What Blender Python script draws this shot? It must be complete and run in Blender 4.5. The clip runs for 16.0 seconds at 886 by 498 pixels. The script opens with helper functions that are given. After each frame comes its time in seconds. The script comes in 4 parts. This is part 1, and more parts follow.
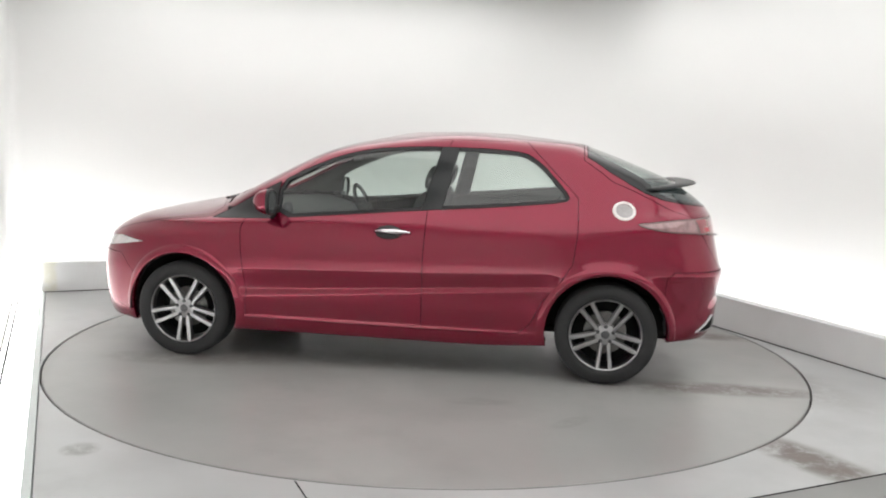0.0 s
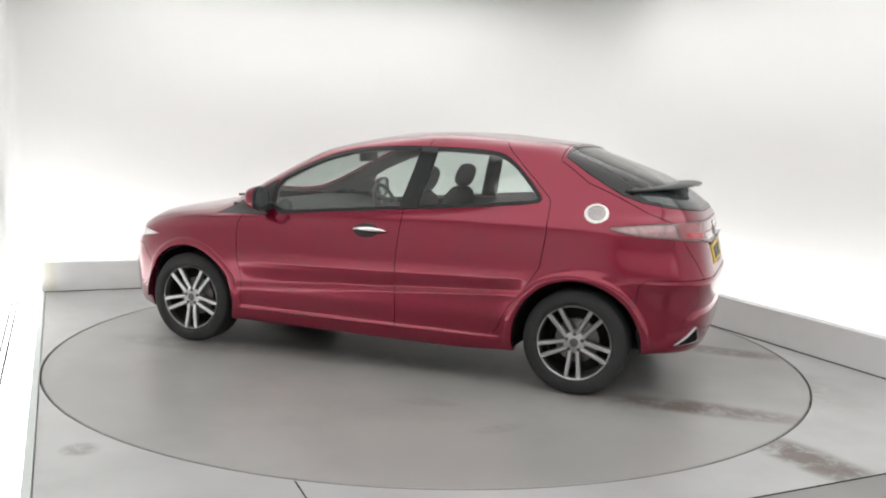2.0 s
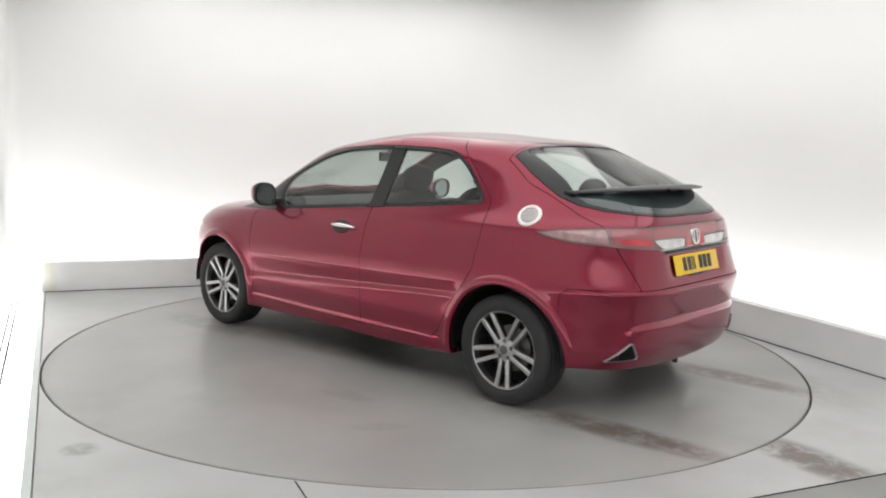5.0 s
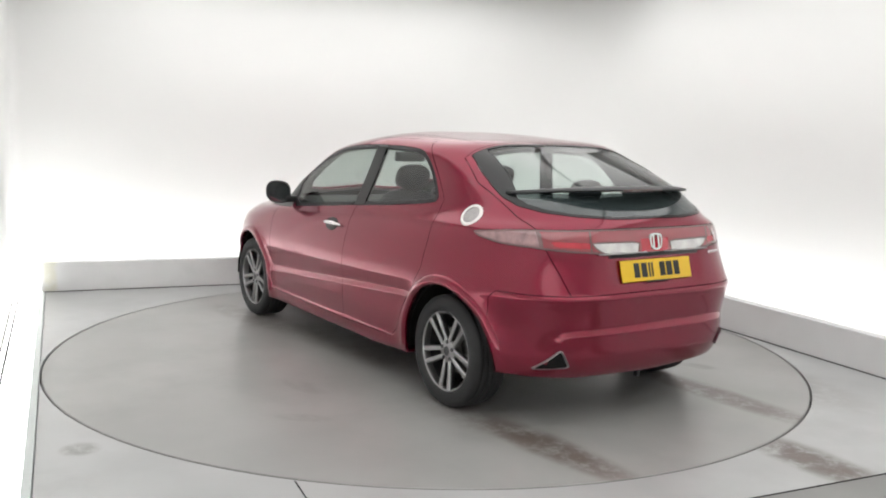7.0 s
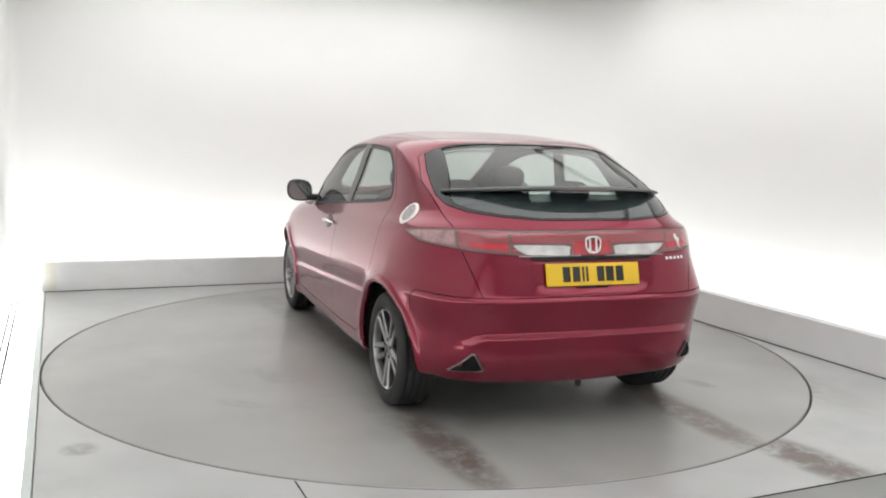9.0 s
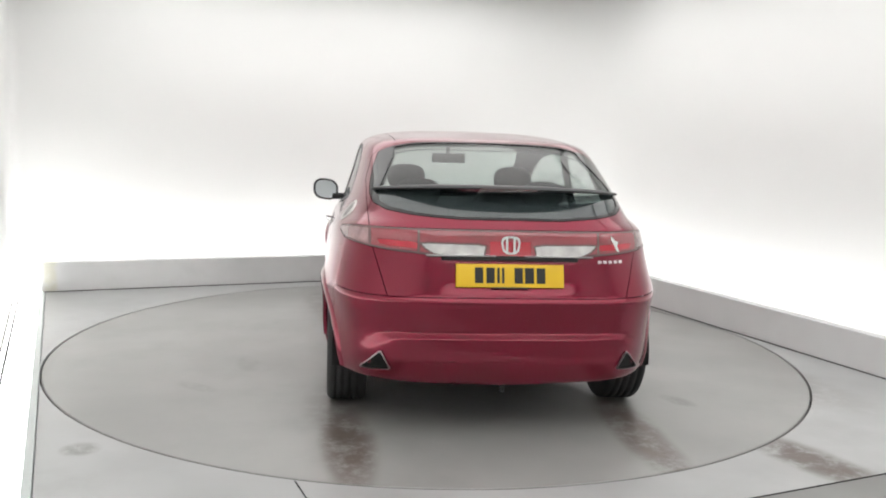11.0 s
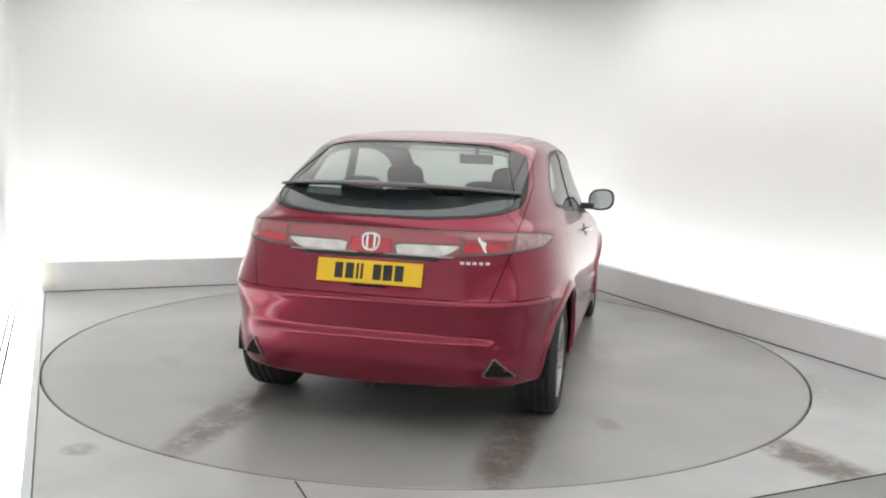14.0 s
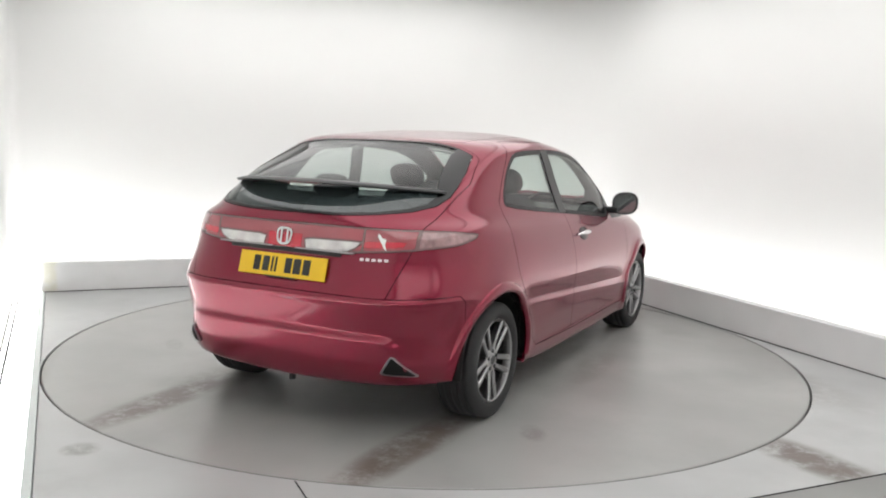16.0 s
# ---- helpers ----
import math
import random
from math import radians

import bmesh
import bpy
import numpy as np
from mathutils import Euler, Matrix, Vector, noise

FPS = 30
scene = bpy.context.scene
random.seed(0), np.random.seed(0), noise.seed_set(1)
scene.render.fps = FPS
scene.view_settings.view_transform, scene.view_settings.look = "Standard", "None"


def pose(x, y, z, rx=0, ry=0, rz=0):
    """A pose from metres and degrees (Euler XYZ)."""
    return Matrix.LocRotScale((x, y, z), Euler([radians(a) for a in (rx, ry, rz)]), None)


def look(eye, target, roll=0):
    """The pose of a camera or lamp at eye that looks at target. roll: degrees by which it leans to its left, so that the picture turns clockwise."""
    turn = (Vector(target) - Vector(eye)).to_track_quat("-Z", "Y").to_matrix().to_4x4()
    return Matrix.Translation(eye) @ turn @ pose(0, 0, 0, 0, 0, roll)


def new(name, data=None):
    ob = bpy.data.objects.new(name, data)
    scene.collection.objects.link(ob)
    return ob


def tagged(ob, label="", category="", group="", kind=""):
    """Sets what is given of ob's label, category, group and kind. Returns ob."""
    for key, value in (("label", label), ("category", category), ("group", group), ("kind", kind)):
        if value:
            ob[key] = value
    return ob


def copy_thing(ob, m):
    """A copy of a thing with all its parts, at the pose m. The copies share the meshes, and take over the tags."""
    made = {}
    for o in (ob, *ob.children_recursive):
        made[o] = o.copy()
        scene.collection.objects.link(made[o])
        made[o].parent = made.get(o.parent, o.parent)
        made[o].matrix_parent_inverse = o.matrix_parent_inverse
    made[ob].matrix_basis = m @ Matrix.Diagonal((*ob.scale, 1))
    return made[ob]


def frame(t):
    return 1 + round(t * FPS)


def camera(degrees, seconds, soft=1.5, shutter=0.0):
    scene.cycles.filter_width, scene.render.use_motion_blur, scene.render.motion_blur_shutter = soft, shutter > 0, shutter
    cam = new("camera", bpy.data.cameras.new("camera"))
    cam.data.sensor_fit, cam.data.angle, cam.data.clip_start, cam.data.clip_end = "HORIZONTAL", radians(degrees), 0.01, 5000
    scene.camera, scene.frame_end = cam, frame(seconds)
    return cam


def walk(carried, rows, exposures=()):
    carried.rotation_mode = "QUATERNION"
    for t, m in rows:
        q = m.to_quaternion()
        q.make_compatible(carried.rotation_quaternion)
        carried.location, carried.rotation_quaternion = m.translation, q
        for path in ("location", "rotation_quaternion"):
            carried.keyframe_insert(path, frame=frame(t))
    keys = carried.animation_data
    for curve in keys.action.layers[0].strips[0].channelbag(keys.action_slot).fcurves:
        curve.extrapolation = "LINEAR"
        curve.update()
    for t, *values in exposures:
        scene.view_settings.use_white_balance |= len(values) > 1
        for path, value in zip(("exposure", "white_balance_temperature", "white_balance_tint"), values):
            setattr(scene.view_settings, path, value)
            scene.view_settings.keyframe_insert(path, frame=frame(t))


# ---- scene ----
from mathutils.bvhtree import BVHTree
from mathutils.interpolate import poly_3d_calc

# ------------------------------------------------------------ camera
cam = camera(54.50, 16.0, soft=2.0)
EYE = (0.0, -5.817, 1.441)
AIM = (EYE[0] + 0.01248, EYE[1] + 0.99140, EYE[2] - 0.13027)
VIEW = look(EYE, AIM, 1.92)
walk(cam, [(0.0, VIEW), (16.0, VIEW)])


def turn_at(t):
    """Angle of the turntable in degrees at t seconds."""
    return 171.45 - 6.70 * t - 0.010 * t * t


# ------------------------------------------------------------ world and light
ROOM_TURN = 23.5
world = bpy.data.worlds.new("world")
scene.world = world
world.use_nodes = True
world.node_tree.nodes["Background"].inputs["Color"].default_value = (0.9, 0.95, 1.0, 1)
world.node_tree.nodes["Background"].inputs["Strength"].default_value = 0.05
scene.view_settings.exposure = 0.0
TROUGH_POWER = 5.8
CEILING_POWER = 1.06


# ------------------------------------------------------------ materials
def material(name, colour, rough=0.5, metal=0.0, coat=0.0, bump=0.0, scale=40.0, vary=0.0, vary_scale=3.0, detail=4.0, spec=0.5):
    m = bpy.data.materials.new(name)
    m.use_nodes = True
    nt = m.node_tree
    b = nt.nodes["Principled BSDF"]
    b.inputs["Base Color"].default_value = (*colour, 1)
    b.inputs["Roughness"].default_value = rough
    b.inputs["Metallic"].default_value = metal
    b.inputs["Coat Weight"].default_value = coat
    b.inputs["Coat Roughness"].default_value = 0.08
    b.inputs["Coat IOR"].default_value = 1.70
    b.inputs["Specular IOR Level"].default_value = spec
    tc = nt.nodes.new("ShaderNodeTexCoord")
    if vary:
        n = nt.nodes.new("ShaderNodeTexNoise")
        n.inputs["Scale"].default_value = vary_scale
        n.inputs["Detail"].default_value = detail
        nt.links.new(tc.outputs["Object"], n.inputs["Vector"])
        r = nt.nodes.new("ShaderNodeMapRange")
        r.inputs["To Min"].default_value, r.inputs["To Max"].default_value = 1 - vary, 1 + vary
        nt.links.new(n.outputs["Fac"], r.inputs["Value"])
        x = nt.nodes.new("ShaderNodeVectorMath")
        x.operation = "SCALE"
        x.inputs[0].default_value = colour
        nt.links.new(r.outputs["Result"], x.inputs["Scale"])
        nt.links.new(x.outputs["Vector"], b.inputs["Base Color"])
    if bump:
        n = nt.nodes.new("ShaderNodeTexNoise")
        n.inputs["Scale"].default_value = scale
        n.inputs["Detail"].default_value = 3
        nt.links.new(tc.outputs["Object"], n.inputs["Vector"])
        bp = nt.nodes.new("ShaderNodeBump")
        bp.inputs["Strength"].default_value = bump
        bp.inputs["Distance"].default_value = 0.002
        nt.links.new(n.outputs["Fac"], bp.inputs["Height"])
        nt.links.new(bp.outputs["Normal"], b.inputs["Normal"])
    return m


def glowing(name, colour, power):
    m = bpy.data.materials.new(name)
    m.use_nodes = True
    b = m.node_tree.nodes["Principled BSDF"]
    b.inputs["Base Color"].default_value = (0.8, 0.8, 0.8, 1)
    b.inputs["Emission Color"].default_value = (*colour, 1)
    b.inputs["Emission Strength"].default_value = power
    return m


def pane_glass(name, tint, rough=0.0, base=0.075, sheen_share=0.0, sheen=(0.075, 0.098, 0.103)):
    """A thin pane: it lets tinted light through and mirrors more at a slant. A diffuse tone can paint in reflected
    light.
    """
    m = bpy.data.materials.new(name)
    m.use_nodes = True
    nt = m.node_tree
    nt.nodes.remove(nt.nodes["Principled BSDF"])
    t = nt.nodes.new("ShaderNodeBsdfTransparent")
    t.inputs["Color"].default_value = (*tint, 1)
    g = nt.nodes.new("ShaderNodeBsdfGlossy")
    g.inputs["Roughness"].default_value = rough
    f = nt.nodes.new("ShaderNodeLayerWeight")
    f.inputs["Blend"].default_value = 0.5
    power = nt.nodes.new("ShaderNodeMath")
    power.operation = "POWER"
    power.inputs[1].default_value = 5.0
    nt.links.new(f.outputs["Facing"], power.inputs[0])
    scale = nt.nodes.new("ShaderNodeMapRange")
    scale.inputs["To Min"].default_value = base
    nt.links.new(power.outputs[0], scale.inputs["Value"])
    mix = nt.nodes.new("ShaderNodeMixShader")
    nt.links.new(scale.outputs["Result"], mix.inputs["Fac"])
    sheen_mix, diffuse = nt.nodes.new("ShaderNodeMixShader"), nt.nodes.new("ShaderNodeBsdfDiffuse")
    diffuse.inputs["Color"].default_value = (*sheen, 1)
    sheen_mix.inputs["Fac"].default_value = sheen_share
    nt.links.new(t.outputs["BSDF"], sheen_mix.inputs[1])
    nt.links.new(diffuse.outputs["BSDF"], sheen_mix.inputs[2])
    nt.links.new(sheen_mix.outputs["Shader"], mix.inputs[1])
    nt.links.new(g.outputs["BSDF"], mix.inputs[2])
    nt.links.new(mix.outputs["Shader"], nt.nodes["Material Output"].inputs["Surface"])
    return m


M_PAINT = material("red_paint", (0.215, 0.0020, 0.026), 0.22, 0.70, 0.70, spec=0.1, vary=0.05, vary_scale=400)
M_BLACK = material("black_trim", (0.013, 0.014, 0.015), 0.36, spec=0.4, vary=0.1, vary_scale=20)
M_GLOSS = material("black_gloss", (0.010, 0.012, 0.013), 0.12, spec=0.5, vary=0.1, vary_scale=15)
M_RUBBER = material("tyre_rubber", (0.018, 0.018, 0.019), 0.75, bump=0.3, scale=120, vary=0.15, vary_scale=30)
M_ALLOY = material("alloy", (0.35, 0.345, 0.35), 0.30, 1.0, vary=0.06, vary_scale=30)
# darker copy of the alloy: the barrel's shade is put into its colour
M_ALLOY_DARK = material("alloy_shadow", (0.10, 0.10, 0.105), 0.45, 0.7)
M_STEEL = material("brake_steel", (0.16, 0.155, 0.15), 0.38, 0.9, vary=0.1, vary_scale=60)
M_CHROME = material("chrome", (0.82, 0.82, 0.83), 0.08, 1.0)
M_LINING = material("headlining", (0.13, 0.135, 0.13), 0.9, vary=0.05)
M_SEAT = material("seat_fabric", (0.035, 0.036, 0.040), 0.9, bump=0.4, scale=300, vary=0.2, vary_scale=25)
M_DASH = material("dash_plastic", (0.030, 0.031, 0.033), 0.6, bump=0.3, scale=200, vary=0.1)
M_ALLOY_PALE = material("brushed_silver", (0.75, 0.73, 0.71), 0.35, 0.6, vary=0.08, vary_scale=80)
M_CAP_FACE = material("cap_face", (0.42, 0.40, 0.40), 0.45, 0.4, vary=0.3, vary_scale=70)
M_BOOT = material("boot_trim", (0.05, 0.060, 0.060), 0.8, bump=0.2, scale=200, vary=0.1)
M_MIRROR = material("mirror_glass", (0.40, 0.42, 0.43), 0.03, 1.0)
M_STICKER = material("white_sticker", (0.8, 0.8, 0.79), 0.5)
M_GLASS = pane_glass("window_glass", (0.74, 0.80, 0.77), 0.0, 0.10)
M_REAR_GLASS = pane_glass("tinted_rear_glass", (0.66, 0.72, 0.70))
# half diffuse teal, painting the reflections on the lower pane
M_DARK_GLASS = pane_glass("dark_rear_glass", (0.30, 0.36, 0.36), 0.03, 0.12, 0.5)
M_RED_LENS = material("red_lens", (0.50, 0.014, 0.035), 0.10, coat=1.0, vary=0.3, vary_scale=14)
M_STOP = material("stop_lens", (0.06, 0.004, 0.006), 0.15, coat=0.6)
M_LAMP_EDGE = material("lamp_surround", (0.17, 0.10, 0.10), 0.25, coat=0.5)
M_CLEAR_LENS = material("clear_lens", (0.66, 0.64, 0.63), 0.12, 0.4, coat=1.0, vary=0.45, vary_scale=16)
M_OUTER_LENS = material("outer_lens", (0.33, 0.19, 0.195), 0.12, 0.2, coat=1.0, vary=0.6, vary_scale=26)
M_BAND = material("lamp_band", (0.30, 0.055, 0.07), 0.12, coat=1.0, vary=0.15, vary_scale=12)
M_PLATE = material("plate_yellow", (0.78, 0.50, 0.02), 0.35, vary=0.04)
M_MARK = material("plate_mark", (0.015, 0.015, 0.015), 0.4)
M_WALL = material("white_wall", (0.85, 0.85, 0.84), 0.85, bump=0.05, scale=30, vary=0.015, vary_scale=0.8)
M_KERB = material("low_wall_paint", (0.70, 0.70, 0.70), 0.6, bump=0.1, scale=25, vary=0.06, vary_scale=4)
M_GLOW = glowing("trough_light", (1.0, 1.0, 0.99), TROUGH_POWER)
M_SOFT = glowing("ceiling_light", (1.0, 1.0, 0.98), CEILING_POWER)
M_EDGE = material("edge_trim", (0.60, 0.64, 0.63), 0.35, 0.5, vary=0.05)
M_SEAL = material("dark_sealant", (0.07, 0.07, 0.07), 0.8, vary=0.3, vary_scale=5)
M_PIT = material("dark_pit", (0.015, 0.015, 0.015), 0.9, spec=0.08)


def floor_material(name, base, stains=(), gloss=(0.285, 0.36)):
    """Painted concrete: two scales of mottling, scuffs, and brown stains of their own shape at given places."""
    m = bpy.data.materials.new(name)
    m.use_nodes = True
    nt = m.node_tree
    b = nt.nodes["Principled BSDF"]
    tc = nt.nodes.new("ShaderNodeTexCoord")

    def noise_node(scale, detail, rough=0.6):
        n = nt.nodes.new("ShaderNodeTexNoise")
        n.inputs["Scale"].default_value, n.inputs["Detail"].default_value, n.inputs["Roughness"].default_value = scale, detail, rough
        nt.links.new(tc.outputs["Object"], n.inputs["Vector"])
        return n.outputs["Fac"]

    def ramp(fac, a, c, lo, hi):
        r = nt.nodes.new("ShaderNodeMapRange")
        r.interpolation_type = "SMOOTHSTEP"
        r.inputs["From Min"].default_value, r.inputs["From Max"].default_value = a, c
        r.inputs["To Min"].default_value, r.inputs["To Max"].default_value = lo, hi
        nt.links.new(fac, r.inputs["Value"])
        return r.outputs["Result"]

    def maths(op, a, c):
        n = nt.nodes.new("ShaderNodeMath")
        n.operation = op
        for i, v in enumerate((a, c)):
            if isinstance(v, (int, float)):
                n.inputs[i].default_value = v
            else:
                nt.links.new(v, n.inputs[i])
        return n.outputs[0]

    def mixed(fac, a, c):
        n = nt.nodes.new("ShaderNodeMix")
        n.data_type = "RGBA"
        nt.links.new(fac, n.inputs["Factor"])
        for k, v in ((6, a), (7, c)):
            if isinstance(v, tuple):
                n.inputs[k].default_value = (*v, 1)
            else:
                nt.links.new(v, n.inputs[k])
        return n.outputs[2]

    tone = mixed(ramp(noise_node(0.8, 4, 0.5), 0.25, 0.75, 0, 1), tuple(c * 0.84 for c in base), tuple(c * 1.14 for c in base))
    tone = mixed(ramp(noise_node(2.6, 6, 0.6), 0.40, 0.75, 0, 0.8), tone, tuple(c * 0.84 for c in base))
    tone = mixed(ramp(noise_node(1.5, 2, 0.4), 0.25, 0.80, 0, 0.5), tone, tuple(c * 1.07 for c in base))
    grain = noise_node(7, 8, 0.75)
    sep = nt.nodes.new("ShaderNodeSeparateXYZ")
    nt.links.new(tc.outputs["Object"], sep.inputs["Vector"])
    warp = maths("MULTIPLY", maths("SUBTRACT", noise_node(2.5, 4), 0.5), 0.35)
    for x, y, lx, ly, ang, strength, colour in stains:
        ca, sa = math.cos(radians(ang)), math.sin(radians(ang))
        dx, dy = maths("SUBTRACT", sep.outputs[0], x), maths("SUBTRACT", sep.outputs[1], y)
        px = maths("ADD", maths("MULTIPLY", dx, ca / lx), maths("MULTIPLY", dy, sa / lx))
        py = maths("ADD", maths("MULTIPLY", dx, -sa / ly), maths("MULTIPLY", dy, ca / ly))
        py = maths("ADD", py, warp)
        rr = maths("ADD", maths("MULTIPLY", px, px), maths("MULTIPLY", py, py))
        f = ramp(rr, 1.3, 0.10, 0.0, 1.0)
        f = maths("MULTIPLY", maths("MULTIPLY", f, ramp(grain, 0.34, 0.56, 0.15, 1.0)), strength)
        tone = mixed(f, tone, colour)
    nt.links.new(tone, b.inputs["Base Color"])
    nt.links.new(ramp(noise_node(2.2, 4, 0.5), 0.2, 0.8, *gloss), b.inputs["Roughness"])
    return m


BROWN = (0.115, 0.085, 0.07)
GREY_STAIN = (0.20, 0.19, 0.18)
FLOOR = (0.330, 0.330, 0.320)
M_TABLE = floor_material("turntable_paint", FLOOR, [
    (-1.90, 0.585, 0.58, 0.14, 3, 0.9, BROWN), (-1.78, -0.86, 0.68, 0.14, 0, 0.9, BROWN),
    (-1.30, 0.62, 0.5, 0.20, 0, 0.35, BROWN), (0.45, 0.50, 1.3, 0.24, 6, 0.40, BROWN), (0.2, -0.6, 1.4, 0.35, -4, 0.35, BROWN),
    (1.45, 0.75, 0.6, 0.16, 4, 0.40, BROWN), (1.45, -0.85, 0.6, 0.16, -4, 0.40, BROWN), (0.1, -1.14, 0.5, 0.12, 5, 0.30, BROWN),
    (-1.27, -1.28, 0.13, 0.07, 30, 0.8, GREY_STAIN), (-0.97, 1.41, 0.16, 0.06, 50, 0.45, GREY_STAIN), (-0.47, 1.18, 0.20, 0.08, 10, 0.45, GREY_STAIN)])
M_FLOOR = floor_material("floor_paint", (0.43, 0.435, 0.435), [
    (1.80, -1.98, 0.42, 0.16, -62, 0.95, BROWN), (1.99, -2.42, 0.40, 0.14, -70, 0.7, BROWN),
    (-1.545, -2.11, 0.09, 0.09, 0, 0.8, GREY_STAIN), (2.15, -0.55, 0.8, 0.3, -66, 0.45, GREY_STAIN), (1.7, 1.75, 0.9, 0.18, -45, 0.45, BROWN)])
M_KERB_BACK = floor_material("low_back_wall_paint", (0.70, 0.70, 0.70), [(-2.40, 2.67, 0.06, 0.5, 0, 0.45, (0.52, 0.50, 0.33))])
M_OUTER = floor_material("outer_floor_paint", (0.27, 0.27, 0.262), gloss=(0.7, 0.8))


# ------------------------------------------------------------ mesh helpers
def finish(ob, mat, smooth=True):
    ob.data.materials.append(mat)
    for p in ob.data.polygons:
        p.use_smooth = smooth
    return ob


def part(name, bm, mat, parent=None, label="", smooth=True, sharp=None):
    """Links a bmesh as one mesh object, under parent if there is one."""
    if sharp:
        for e in bm.edges:
            e.smooth = len(e.link_faces) == 2 and e.calc_face_angle(0) < radians(sharp)
    me = bpy.data.meshes.new(name)
    bm.to_mesh(me)
    bm.free()
    ob = finish(new(name, me), mat, smooth)
    ob.parent = parent
    return tagged(ob, label)


def box(bm, x0, x1, y0, y1, z0, z1, bevel=0.0, m=None):
    r = bmesh.ops.create_cube(bm, size=1.0)
    vs = r["verts"]
    bmesh.ops.scale(bm, vec=(x1 - x0, y1 - y0, z1 - z0), verts=vs)
    bmesh.ops.translate(bm, vec=((x0 + x1) / 2, (y0 + y1) / 2, (z0 + z1) / 2), verts=vs)
    if bevel:
        es = list({e for v in vs for e in v.link_edges})
        out = bmesh.ops.bevel(bm, geom=es, offset=bevel, segments=3, profile=0.5, affect="EDGES")
        vs = list({v for f in out["faces"] for v in f.verts} | {v for v in vs if v.is_valid})
    if m is not None:
        bmesh.ops.transform(bm, matrix=m, verts=vs)
    return vs


def lathe(bm, profile, n=48, arc=(0, 360), closed=False):
    """Turns (radius, y) pairs about the y axis."""
    a0, a1 = (radians(a) for a in arc)
    full = abs(a1 - a0) > 6.28
    cols = []
    for i in range(n if full else n + 1):
        a = a0 + (a1 - a0) * i / n
        cols.append([bm.verts.new((r * math.cos(a), y, r * math.sin(a))) for r, y in profile])
    for i in range(n):
        a, b = cols[i], cols[(i + 1) % len(cols)]
        for j in range(len(profile) - (0 if closed else 1)):
            k = (j + 1) % len(profile)
            bm.faces.new((a[j], a[k], b[k], b[j]))


def prism(bm, outline, y0, y1):
    """A solid between y0 and y1 with the (x, z) outline."""
    a = [bm.verts.new((x, y0, z)) for x, z in outline]
    b = [bm.verts.new((x, y1, z)) for x, z in outline]
    bm.faces.new(a[::-1])
    bm.faces.new(b)
    for i in range(len(a)):
        j = (i + 1) % len(a)
        bm.faces.new((a[i], a[j], b[j], b[i]))
    bmesh.ops.recalc_face_normals(bm, faces=bm.faces)


# ------------------------------------------------------------ the studio
STUDIO = pose(0, 0, 0, 0, 0, ROOM_TURN)
U0, U1, V0, V1 = -2.44, 2.46, -2.77, 2.67        # the platform in the room's own axes
WALL_U0, WALL_U1, WALL_V0, WALL_V1 = -2.70, 3.05, -6.6, 3.22
WALL_H = 3.0
TABLE_R = 2.432


def rounded(u0, u1, v0, v1, r, n=12):
    """An outline with its own radius at each corner."""
    pts = []
    ra, rb, rc, rd = r
    for cx, cy, a, r in ((u1 - ra, v1 - ra, 0, ra), (u0 + rb, v1 - rb, 90, rb), (u0 + rc, v0 + rc, 180, rc), (u1 - rd, v0 + rd, 270, rd)):
        for i in range(n + 1):
            t = radians(a + 90 * i / n)
            pts.append((cx + r * math.cos(t), cy + r * math.sin(t)))
    return pts


